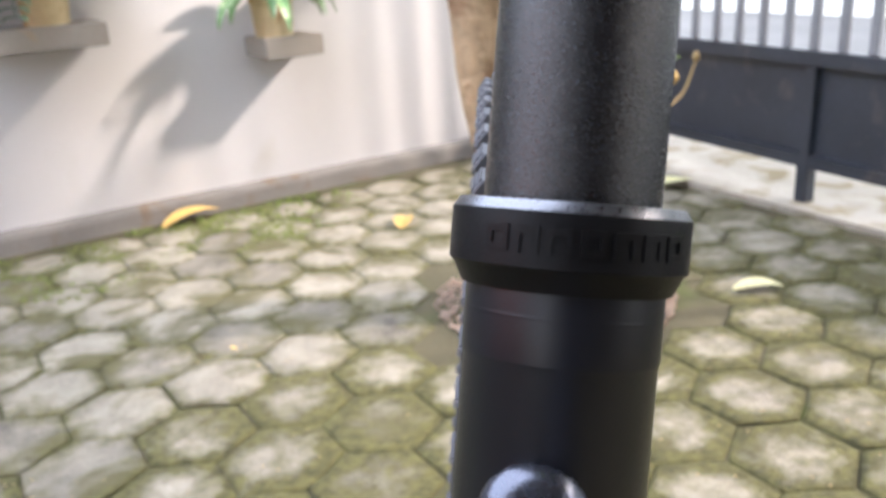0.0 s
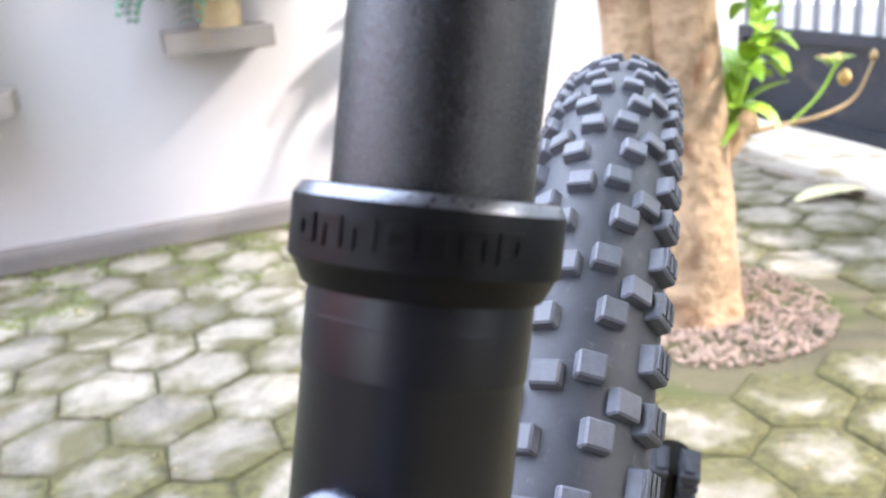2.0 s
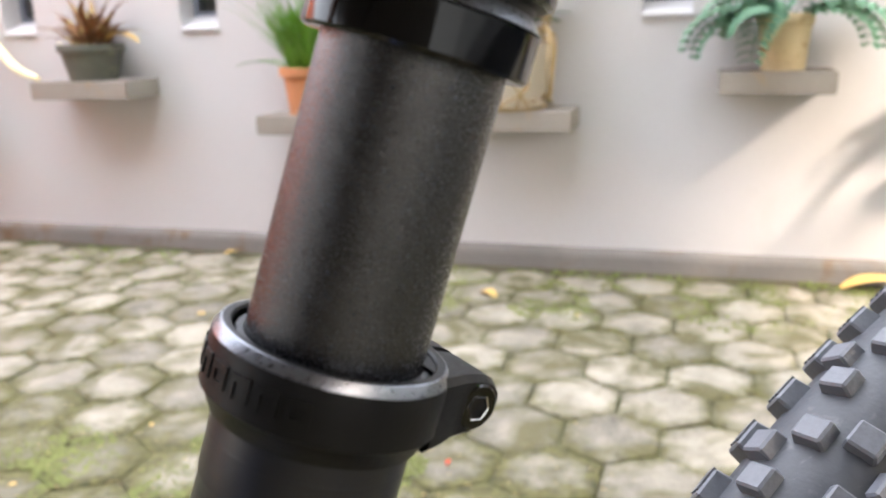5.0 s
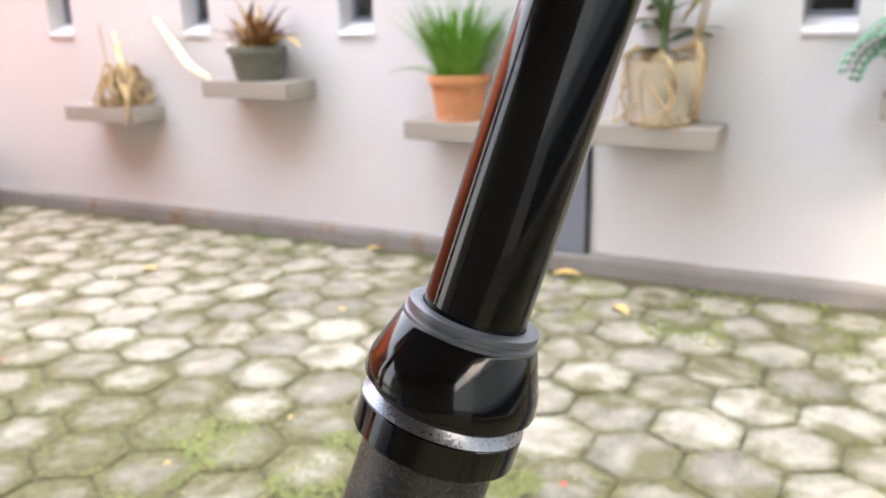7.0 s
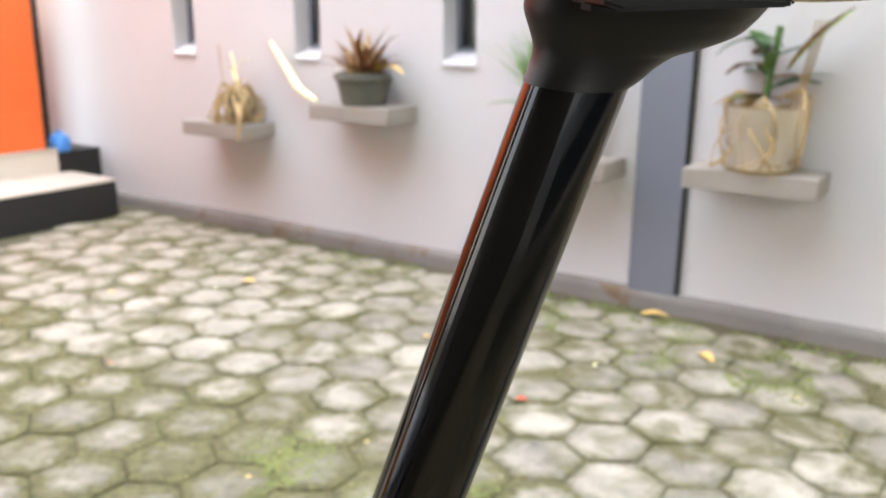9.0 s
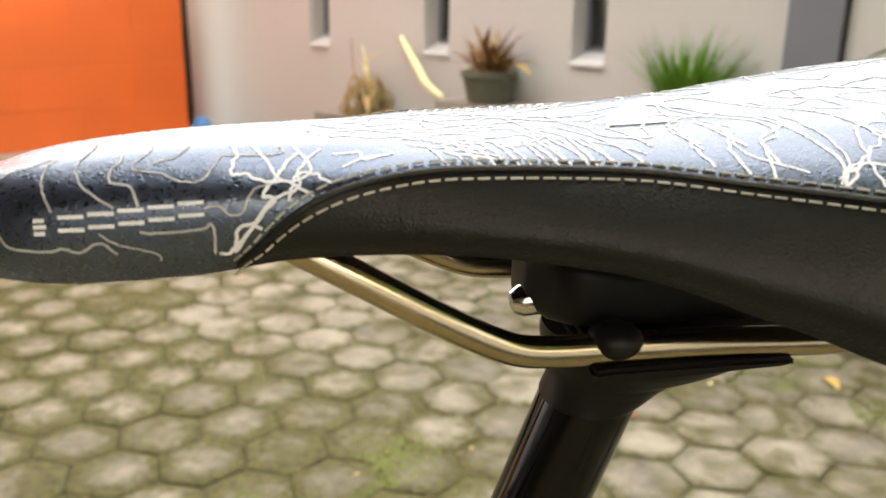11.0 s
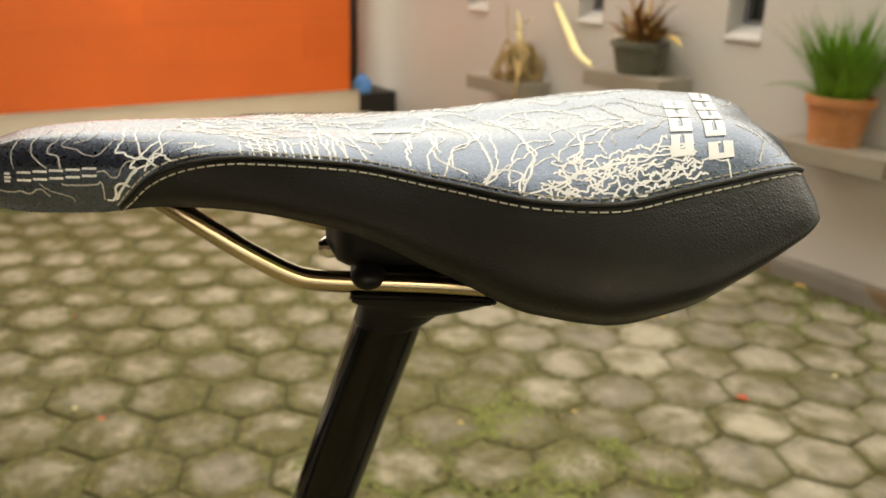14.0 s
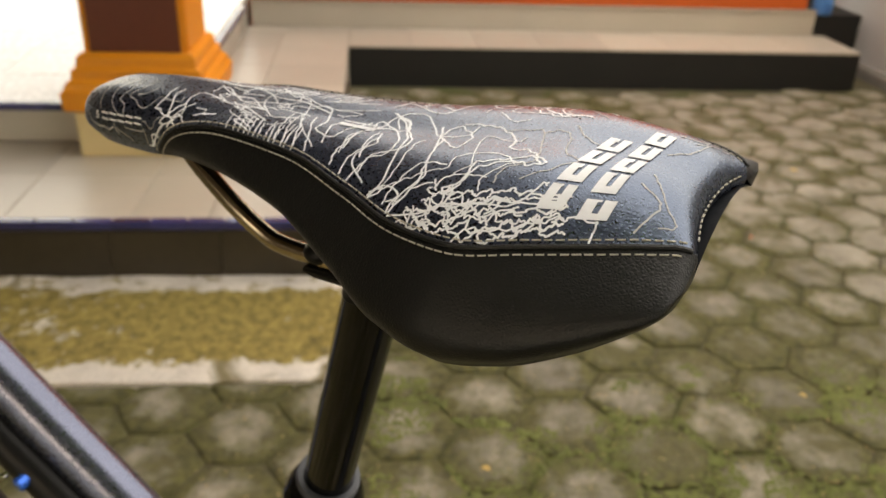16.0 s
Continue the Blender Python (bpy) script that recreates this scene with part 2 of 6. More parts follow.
CHROME = mat("polished steel", (0.62, 0.62, 0.63), 0.12, metal=1.0, vary=0.1, fine=900, coarse=50, bump=0.03, space="object", depth=0.0002)
SEAL = mat("grey rubber seal", (0.045, 0.05, 0.062), 0.4, vary=0.15, fine=900, coarse=40, bump=0.1, space="object", depth=0.0002)
RAIL = mat("titanium rail", (0.46, 0.38, 0.27), 0.20, metal=1.0, vary=0.15, fine=900, coarse=40, bump=0.05, space="object", depth=0.0002)
BLACK_PLASTIC = mat("black plastic", (0.006, 0.006, 0.006), 0.42, vary=0.2, fine=800, coarse=40, bump=0.1, space="object", spec=0.18, depth=0.0003)
# one rubber: casing darkened and knobs lightened to put in light from above
RUBBER = mat("tyre rubber", (0.034, 0.038, 0.046), 0.55, vary=0.35, fine=500, coarse=40, bump=0.3, space="object", stain=(0.085, 0.085, 0.09), stain_at=0.60, stain_scale=160, depth=0.0005)
KNOB = mat("tyre knob rubber", (0.098, 0.105, 0.122), 0.50, vary=0.35, fine=600, coarse=70, bump=0.3, space="object", tone=0.25, depth=0.0005)
WHITE_PRINT = mat("white print", (0.80, 0.83, 0.88), 0.36, vary=0.06, fine=900, coarse=60, bump=0.0, space="object")
GREY_PRINT = mat("grey print", (0.48, 0.48, 0.49), 0.5, vary=0.06, fine=900, coarse=60, bump=0.0, space="object")
THREAD = mat("cream thread", (0.46, 0.44, 0.38), 0.7, vary=0.15, fine=2500, coarse=200, bump=0.3, space="object", depth=0.0002)
BLUE_DIAL = mat("blue anodising", (0.02, 0.16, 0.70), 0.25, metal=0.6, vary=0.1, fine=900, coarse=50, bump=0.0, space="object")


def leather(name, base, rough, spec, relief):
    """Grained synthetic leather: small irregular cells with creases between them."""
    m = mat(name, base, rough, vary=0.25, fine=900, coarse=30, bump=0.0, space="object", spec=spec)
    nt = m.node_tree
    co = nt.nodes.new("ShaderNodeTexCoord").outputs["Object"]
    v = nt.nodes.new("ShaderNodeTexVoronoi")
    v.feature = "DISTANCE_TO_EDGE"
    v.inputs["Scale"].default_value = 950
    w = nt.nodes.new("ShaderNodeTexNoise")
    w.inputs["Scale"].default_value, w.inputs["Detail"].default_value = 260, 3
    nt.links.new(co, w.inputs["Vector"])
    nt.links.new(co, v.inputs["Vector"])
    add = nt.nodes.new("ShaderNodeMath")
    nt.links.new(v.outputs["Distance"], add.inputs[0])
    nt.links.new(w.outputs["Fac"], add.inputs[1])
    bn = nt.nodes.new("ShaderNodeBump")
    bn.inputs["Strength"].default_value, bn.inputs["Distance"].default_value = relief, 0.0004
    nt.links.new(add.outputs[0], bn.inputs["Height"])
    nt.links.new(bn.outputs["Normal"], nt.nodes["Principled BSDF"].inputs["Normal"])
    return m


COVER = leather("grey-black saddle cover", (0.007, 0.0095, 0.020), 0.29, 0.5, 0.34)
cover_shader = COVER.node_tree.nodes["Principled BSDF"]
# bluish sky sheen is put into the cover's specular tint and high IOR
cover_shader.inputs["IOR"].default_value = 2.3
cover_shader.inputs["Specular Tint"].default_value = (0.55, 0.72, 1.0, 1)
cover_shader.inputs["Coat Weight"].default_value = 0.3
cover_shader.inputs["Coat Roughness"].default_value = 0.24
SIDE = leather("black saddle side", (0.0075, 0.008, 0.008), 0.42, 0.30, 0.46)


def glass(name, colour, rough=0.02):
    m = bpy.data.materials.new(name)
    m.use_nodes = True
    b = m.node_tree.nodes["Principled BSDF"]
    b.inputs["Base Color"].default_value = (*colour, 1)
    b.inputs["Roughness"].default_value, b.inputs["Transmission Weight"].default_value, b.inputs["IOR"].default_value = rough, 1.0, 1.45
    return m


GLASS = glass("window glass", (0.9, 0.93, 0.93))
CLEAR_POT = glass("clear plastic pot", (0.80, 0.74, 0.62), 0.3)
CLEAR_POT.node_tree.nodes["Principled BSDF"].inputs["Transmission Weight"].default_value = 0.55

# ---------------------------------------------------------------- builders


def part(name, bm, material, parent=None, label="", smooth=False):
    """Links a bmesh as one mesh object, under a thing or a part where one is given."""
    me = bpy.data.meshes.new(name)
    bm.normal_update()
    bm.to_mesh(me)
    bm.free()
    for m in (material if isinstance(material, (list, tuple)) else (material,)):
        me.materials.append(m)
    if smooth:
        for p in me.polygons:
            p.use_smooth = True
        me.set_sharp_from_angle(angle=radians(38))
    ob = new(name, me)
    ob.parent = parent
    return tagged(ob, label)


def thing(name, place, label, category, group="", kind=""):
    ob = new(name)
    ob.location = place
    return tagged(ob, label, category, group, kind)


def add_box(bm, x0, x1, y0, y1, z0, z1, bevel=0.0, m=None):
    r = bmesh.ops.create_cube(bm, size=1, matrix=Matrix.Translation(((x0 + x1) / 2, (y0 + y1) / 2, (z0 + z1) / 2)) @ Matrix.Diagonal((x1 - x0, y1 - y0, z1 - z0, 1)))
    if bevel:
        vs = set(r["verts"])
        bmesh.ops.bevel(bm, geom=[e for e in bm.edges if e.verts[0] in vs], offset=bevel, segments=2, affect="EDGES")
    elif m:
        bmesh.ops.transform(bm, matrix=m, verts=r["verts"])
    return bm


def box(*a, bevel=0.0):
    return add_box(bmesh.new(), *a, bevel=bevel)


def lathe(bm, prof, seg=48, m=Matrix(), mats=None):
    """Turns a profile of (radius, height) about the z axis, then lays it by m."""
    rings = []
    for r, z in prof:
        rings.append([bm.verts.new(m @ Vector((max(r, 1e-5) * math.cos(k / seg * math.tau), max(r, 1e-5) * math.sin(k / seg * math.tau), z))) for k in range(seg)])
    for i, (a, b) in enumerate(zip(rings, rings[1:])):
        for k in range(seg):
            f = bm.faces.new((a[k], a[(k + 1) % seg], b[(k + 1) % seg], b[k]))
            if mats:
                f.material_index = mats[i]
    return bm


def sweep(bm, pts, radius, seg=10, caps=True):
    """A round tube through points; radius is one number or one for each point."""
    pts = [Vector(p) for p in pts]
    rad = [float(q) for q in radius] if isinstance(radius, (list, tuple)) else [radius] * len(pts)
    up, prev = Vector((0.123, 0.21, 0.97)), None
    rings = []
    for i, p in enumerate(pts):
        d = (pts[min(i + 1, len(pts) - 1)] - pts[max(i - 1, 0)]).normalized()
        x = d.cross(up if prev is None else prev)
        if x.length < 1e-4:
            x = d.orthogonal()
        x.normalize()
        y = x.cross(d).normalized()
        prev = y
        rings.append([bm.verts.new(p + rad[i] * (x * math.cos(k / seg * math.tau) + y * math.sin(k / seg * math.tau))) for k in range(seg)])
    for a, b in zip(rings, rings[1:]):
        for k in range(seg):
            bm.faces.new((a[k], a[(k + 1) % seg], b[(k + 1) % seg], b[k]))
    if caps:
        bm.faces.new(rings[0])
        bm.faces.new(list(reversed(rings[-1])))
    return bm


def curve_points(pts, n=8):
    """Points on a smooth curve through those given."""
    p = [Vector(q) for q in pts]
    p = [2 * p[0] - p[1], *p, 2 * p[-1] - p[-2]]
    out = []
    for i in range(1, len(p) - 2):
        for k in range(n):
            t = k / n
            out.append(0.5 * (2 * p[i] + (p[i + 1] - p[i - 1]) * t + (2 * p[i - 1] - 5 * p[i] + 4 * p[i + 1] - p[i + 2]) * t * t + (3 * p[i] - p[i - 1] - 3 * p[i + 1] + p[i + 2]) * t ** 3))
    return out + [p[-2]]


def blade(bm, base, az, length, width, rise, droop, seg=6, fold=0.25, thick=0.0006, tip=0.9, waist=0.35):
    """A leaf blade: starts at base, heads to az, climbs at rise (degrees), then droops."""
    base = Vector(base)
    out = Vector((math.cos(az), math.sin(az), 0))
    side = Vector((-math.sin(az), math.cos(az), 0))
    p, ang, rows = base.copy(), radians(rise), []
    for i in range(seg + 1):
        t = i / seg
        w = width * (math.sin(math.pi * min(1.0, (t * tip + 0.06)) ** (0.5 + waist)) + 0.04)
        n = (Vector((0, 0, 1)) * math.cos(ang) - out * math.sin(ang))
        rows.append([bm.verts.new(p - side * w / 2 + n * fold * w / 2), bm.verts.new(p), bm.verts.new(p + side * w / 2 + n * fold * w / 2), bm.verts.new(p - n * thick)])
        p = p + (out * math.cos(ang) + Vector((0, 0, 1)) * math.sin(ang)) * length / seg
        ang -= radians(droop) / seg
    for a, b in zip(rows, rows[1:]):
        for i, j in ((0, 1), (1, 2), (2, 3), (3, 0)):
            bm.faces.new((a[i], a[j], b[j], b[i]))
    return bm


# ---------------------------------------------------------------- ground and walls
WALL_Y, WALL_X0, WALL_X1 = 2.782, -4.8, 2.46
tagged(part("ground", box(-60, 60, -60, 60, -0.10, -0.009), SOIL), "dark soil and moss under the yard paving", "ground", kind="structure")
tagged(part("road", box(2.72, 7.2, -40, 40, -0.008, 0.002), ROAD), "pale sunlit asphalt road beyond the gate", "road", kind="structure")

WINDOWS = [(-3.490, -3.325), (-2.637, -2.480), (-1.812, -1.652), (-0.105, 0.055)]
SILL, HEAD, WALL_TOP = 0.842, 1.47, 2.00


def wall_with_holes(x0, x1, y0, y1, z0, z1, holes):
    """A wall along x with real openings (x0, x1, z0, z1) through it."""
    bm = bmesh.new()
    xs = sorted({x0, x1, *[h[0] for h in holes], *[h[1] for h in holes]})
    zs = sorted({z0, z1, *[h[2] for h in holes], *[h[3] for h in holes]})

    def solid(i, j):
        if i < 0 or j < 0 or i >= len(xs) - 1 or j >= len(zs) - 1:
            return False
        cx, cz = (xs[i] + xs[i + 1]) / 2, (zs[j] + zs[j + 1]) / 2
        return not any(a < cx < b and c < cz < d for a, b, c, d in holes)

    def quad(*c):
        bm.faces.new([bm.verts.new(p) for p in c])

    for i in range(len(xs) - 1):
        for j in range(len(zs) - 1):
            if not solid(i, j):
                continue
            a, b, c, d = xs[i], xs[i + 1], zs[j], zs[j + 1]
            quad((a, y0, c), (b, y0, c), (b, y0, d), (a, y0, d))
            quad((b, y1, c), (a, y1, c), (a, y1, d), (b, y1, d))
            if not solid(i - 1, j):
                quad((a, y1, c), (a, y0, c), (a, y0, d), (a, y1, d))
            if not solid(i + 1, j):
                quad((b, y0, c), (b, y1, c), (b, y1, d), (b, y0, d))
            if not solid(i, j - 1):
                quad((a, y1, c), (b, y1, c), (b, y0, c), (a, y0, c))
            if not solid(i, j + 1):
                quad((a, y0, d), (b, y0, d), (b, y1, d), (a, y1, d))
    bmesh.ops.remove_doubles(bm, verts=bm.verts, dist=1e-5)
    return bm


tagged(part("wall_north", wall_with_holes(WALL_X0, WALL_X1, WALL_Y, WALL_Y + 0.16, -0.02, WALL_TOP, [(a, b, SILL, HEAD) for a, b in WINDOWS]), WALL),
       "smooth light grey painted garden wall with slit windows", "wall", kind="structure")
# the unlit room's darkness is put into the colour of its wall and roof
tagged(part("wall_room", wall_with_holes(WALL_X0, WALL_X1, WALL_Y + 0.9, WALL_Y + 1.0, -0.02, WALL_TOP, []), DARK_ROOM), "wall behind the slit windows, painted dark for the unlit room", "wall", kind="structure")
tagged(part("ceiling", box(WALL_X0, WALL_X1, WALL_Y + 0.16, WALL_Y + 1.0, WALL_TOP, WALL_TOP + 0.08), DARK_ROOM), "flat roof added over the unlit room, painted dark", "ceiling", kind="structure")

bm = bmesh.new()
prof = [(0.0, -0.014), (0.034, -0.014), (0.032, 0.040), (0.026, 0.056), (0.0, 0.066)]
n = 60
rings = []
for i in range(n + 1):
    x = -4.20 + (WALL_X1 + 4.20) * i / n
    rings.append([bm.verts.new((x, WALL_Y - 0.001 - d * (1 + 0.08 * noise.noise((x * 3, 0, 0))) if d else WALL_Y - 0.001, z + 0.004 * noise.noise((x * 5, 1, 0)))) for d, z in prof])
for a, b in zip(rings, rings[1:]):
    for k in range(len(prof) - 1):
        bm.faces.new((a[k], b[k], b[k + 1], a[k + 1]))
tagged(part("baseboard", bm, WALL_BASE), "stained cement fillet along the foot of the wall", "kerb", kind="structure")

tagged(part("trim", box(-0.948, -0.770, WALL_Y - 0.022, WALL_Y - 0.001, -0.015, WALL_TOP, bevel=0.002), PILASTER), "slate-blue painted flat pilaster on the wall", "pilaster", kind="structure")
tagged(part("trim", box(-0.768, -0.757, WALL_Y - 0.016, WALL_Y - 0.001, 0.034, WALL_TOP), BLACK_TILE), "dark joint beside the pilaster", "trim", kind="structure")

for i, (a, b) in enumerate(WINDOWS):
    w = thing(f"window_{i + 1}", ((a + b) / 2, WALL_Y, SILL), "narrow slit window with a pale sloped sill in the grey wall", "window", kind="structure")
    h = (b - a) / 2
    bm = bmesh.new()
    vs = [bm.verts.new(p) for p in ((-h, -0.012, 0.002), (h, -0.012, 0.002), (h, -0.012, 0.012), (-h, -0.012, 0.012), (-h, 0.10, 0.002), (h, 0.10, 0.002), (h, 0.10, 0.055), (-h, 0.10, 0.055))]
    for f in ((0, 1, 2, 3), (3, 2, 6, 7), (5, 4, 7, 6), (1, 5, 6, 2), (4, 0, 3, 7), (4, 5, 1, 0)):
        bm.faces.new([vs[k] for k in f])
    part("window_sill", bm, WALL, w)
    bm = bmesh.new()
    for q in ((-h, -h + 0.018, 0.055, HEAD - SILL), (h - 0.018, h, 0.055, HEAD - SILL), (-h + 0.018, h - 0.018, 0.055, 0.073), (-h + 0.018, h - 0.018, HEAD - SILL - 0.018, HEAD - SILL)):
        add_box(bm, q[0], q[1], 0.10, 0.13, q[2], q[3])
    part("window_frame", bm, PILASTER, w, "slate-blue window frame")
    pane = part("pane", box(-h + 0.018, h - 0.018, 0.113, 0.117, 0.073, HEAD - SILL - 0.018), GLASS, w)
    pane.visible_shadow = False
bm = bmesh.new()
rows = []
for i in range(33):
    x = -1.745 + 0.12 * i / 32
    rows.append([bm.verts.new((x, WALL_Y + 0.20 + 0.008 * math.sin(i * 1.4), z)) for z in (0.55, 1.5)] + [bm.verts.new((x, WALL_Y + 0.203 + 0.008 * math.sin(i * 1.4), z)) for z in (1.5, 0.55)])
for a, b in zip(rows, rows[1:]):
    for k in range(4):
        bm.faces.new((a[k], b[k], b[(k + 1) % 4], a[(k + 1) % 4]))
bm2 = sweep(bmesh.new(), [(-1.85, WALL_Y + 0.2, 1.5), (-1.58, WALL_Y + 0.2, 1.5)], 0.006)
cur = tagged(part("curtain", bm, CURTAIN), "narrow red-brown curtain behind a slit window", "curtain")
part("curtain_rod", bm2, PILASTER, cur)

# shelves on the wall: x0, x1, top
SHELVES = [(-3.214, -2.787, 0.543), (-2.372, -1.937, 0.672), (-1.417, -0.992, 0.546), (-0.719, -0.300, 0.563), (0.142, 0.468, 0.678), (0.945, 1.150, 0.575)]
for i, (x0, x1, z) in enumerate(SHELVES):
    bm = box(x0, x1, 2.577, WALL_Y - 0.0005, z - 0.068, z, bevel=0.004)
    for v in bm.verts:
        v.co += Vector((noise.noise(v.co * 9), noise.noise(v.co * 9 + Vector((5, 0, 0))), 0)) * 0.002
    tagged(part("wall_shelf", bm, SLAB), "grey cement slab shelf fixed to the garden wall", "shelf", "cement wall shelves")

# ---------------------------------------------------------------- house, deck and porch
HX = -4.20
tagged(part("wall_house", box(HX - 0.20, HX - 0.012, -0.575, 2.450, -0.02, 2.13), ORANGE), "house wall behind the orange cladding", "wall", kind="structure")
# the gap's shade is put in as a black back wall
tagged(part("wall_recess", box(HX - 0.60, HX - 0.50, 2.450, WALL_Y, -0.02, 2.13), BLACK_TILE), "back of the gap beside the house, painted black for its darkness", "wall", kind="structure")
DECK_Z, PORCH_Z = 0.195, 0.325
deck = thing("deck", (0, 0, 0), "low beige-tiled terrace with dark and brown risers", "terrace", kind="structure")
part("base", box(HX - 0.012, -3.784, -0.052, 2.562, -0.02, DECK_Z - 0.012), GROUT, deck)
part("base", box(HX - 2.0, -1.734, -4.0, -0.054, -0.02, DECK_Z - 0.012), GROUT, deck)
# ledge inside the gap, painted black for the same shade
part("base", box(HX - 0.49, HX - 0.014, 2.452, WALL_Y - 0.001, -0.02, 0.30), BLACK_TILE, deck)
part("riser", box(-3.784, -3.770, -0.052, 2.565, -0.012, DECK_Z - 0.014), BLACK_TILE, deck, "black-tiled riser")
part("riser", box(HX, -3.784, 2.562, 2.572, -0.012, DECK_Z - 0.014), BLACK_TILE, deck, "black-tiled riser")
porch = thing("porch", (0, 0, 0), "raised white-tiled porch with blue glazed edging", "porch", kind="structure")
part("base", box(HX - 2.0, -2.352, -4.0, -0.590, DECK_Z + 0.001, PORCH_Z - 0.012), GROUT, porch)

# plinth with a lip, below the orange cladding
plinth = thing("plinth", (0, 0, 0), "beige tiled plinth along the foot of the orange wall", "plinth", kind="structure")
part("body", box(HX - 0.012, HX + 0.016, -0.565, 2.50, DECK_Z - 0.012, 0.315), TAN_TILE, plinth)
part("cap", box(HX - 0.012, HX + 0.024, -0.565, 2.502, 0.315, 0.327, bevel=0.003), TAN_TILE, plinth)

clad = thing("cladding", (0, 0, 0), "orange-red cladding slabs with fine joints", "wall cladding", kind="structure")

pillar = thing("pillar", (-2.405, -0.655, DECK_Z), "square porch pillar with brown shaft and orange moulded base", "pillar")
part("plinth_block", box(-0.197, 0.197, -0.197, 0.197, 0, 0.146, bevel=0.004), CREAM, pillar, "cream painted block")
bm = bmesh.new()
rows = []
for hw, z in ((0.202, 0.146), (0.220, 0.152), (0.224, 0.208), (0.214, 0.216), (0.208, 0.235), (0.193, 0.245), (0.191, 0.272), (0.178, 0.280), (0.176, 0.307), (0.161, 0.320)):
    rows.append([bm.verts.new((sx * hw, sy * hw, z)) for sx, sy in ((-1, -1), (1, -1), (1, 1), (-1, 1))])
bm.faces.new(rows[0][::-1])
bm.faces.new(rows[-1])
for a, b in zip(rows, rows[1:]):
    for k in range(4):
        bm.faces.new((a[k], a[(k + 1) % 4], b[(k + 1) % 4], b[k]))
bmesh.ops.bevel(bm, geom=[e for e in bm.edges], offset=0.002, segments=1, affect="EDGES")
part("moulding", bm, ORANGE_PAINT, pillar, "stepped orange moulding")
part("shaft", box(-0.153, 0.153, -0.153, 0.153, 0.318, 2.449, bevel=0.003), ORANGE_PAINT, pillar, "orange shaft corner")
# y-facing panels get the lit side's orange as paint; x-facing ones are red-brown
for sx, sy in ((1, 0), (-1, 0), (0, 1), (0, -1)):
    q = [-0.133, 0.133, -0.133, 0.133]
    if sx:
        q[0], q[1] = sorted((sx * 0.151, sx * 0.159))
    else:
        q[2], q[3] = sorted((sy * 0.151, sy * 0.155))
    part("panel", box(*q, 0.322, 2.44), PILLAR_BROWN if sx else ORANGE_PAINT, pillar, "red-brown tiled panel" if sx else "")

bm = bmesh.new()
nx, ny = 24, 90
grid = {}
for i in range(nx + 1):
    for j in range(ny + 1):
        x, y = -1.716 + 0.466 * i / nx, -4.0 + 3.996 * j / ny
        grid[i, j] = bm.verts.new((x + 0.006 * noise.noise((0, y * 9, 3)) * (i > nx - 3), y + 0.006 * noise.noise((x * 9, 0, 3)) * (j > ny - 3), 0.034 - 0.020 * (i / nx) + 0.006 * noise.noise((x * 6, y * 6, 0)) - (0.004 if i == nx or j == ny else 0)))
for i in range(nx):
    for j in range(ny):
        bm.faces.new((grid[i, j], grid[i + 1, j], grid[i + 1, j + 1], grid[i, j + 1]))
r = bmesh.ops.extrude_face_region(bm, geom=bm.faces[:])
for v in [g for g in r["geom"] if isinstance(g, bmesh.types.BMVert)]:
    v.co.z = -0.016
bmesh.ops.recalc_face_normals(bm, faces=bm.faces[:])
apron = part("apron", bm, APRON, smooth=True)
apron.data.attributes.new("moss", "FLOAT", "POINT").data.foreach_set("value", [min(1.0, max(0.0, (-1.285 - v.co.x) / 0.06), max(0.35, (v.co.x + 1.70) / 0.10)) for v in apron.data.vertices])
tagged(apron, "worn mossy concrete apron before the terrace step", "concrete apron", kind="structure")

bm = lathe(bmesh.new(), [(0, 0), (0.05, 0), (0.055, 0.01), (0.055, 0.07), (0.045, 0.09), (0.02, 0.10), (0.018, 0.115), (0, 0.116)], 24)
jug = thing("plastic_jug", (HX - 0.04, 2.555, 0.3005), "blue plastic jug standing in the dark recess", "jug")
part("body", bm, BLUE_PLASTIC, jug, smooth=True)
part("handle", sweep(bmesh.new(), curve_points([(0.05, 0, 0.02), (0.085, 0, 0.03), (0.085, 0, 0.07), (0.045, 0, 0.088)], 5), 0.006, 8), BLUE_PLASTIC, jug, smooth=True)

# tall dark wall behind the camera, unseen, added to block low southern sky
tagged(part("wall_south", box(-6.0, 2.46, -4.2, -4.0, -0.02, 8.40), SCREEN_DARK), "unseen tall dark wall added behind the yard to block low sky", "wall", kind="structure")
# unseen roof, added; its edge is set to darken the saddle's reflections
tagged(part("ceiling", box(-4.18, 2.44, -3.998, -0.22, 2.645, 2.72), ROOF), "unseen dark roof added over the porch and yard to block sky", "roof", kind="structure")
# far side of the road: made-up pale wall for the glare beyond the gate
tagged(part("backdrop", box(7.2, 7.4, -30, 30, -0.02, 4.5), PALE_WALL), "pale wall added across the road as a bright background", "wall", kind="structure")

# ---------------------------------------------------------------- gate
GA = math.atan2(0.10, 1.0)
gate = thing("gate", (2.222, 1.457, 0), "blue-black steel gate with sheet panels and grey bars", "gate")
gate.rotation_euler = (0, 0, -GA)
G0, G1, GZ0, GZ1, GTOP = -2.9, 1.24, 0.122, 0.466, 1.60
part("bottom_rail", box(-0.02, 0.02, G0, G1, GZ0, GZ0 + 0.04, bevel=0.003), GATE, gate)
part("middle_rail", box(-0.024, 0.024, G0, G1, GZ1 - 0.035, GZ1 + 0.01, bevel=0.003), GATE, gate)
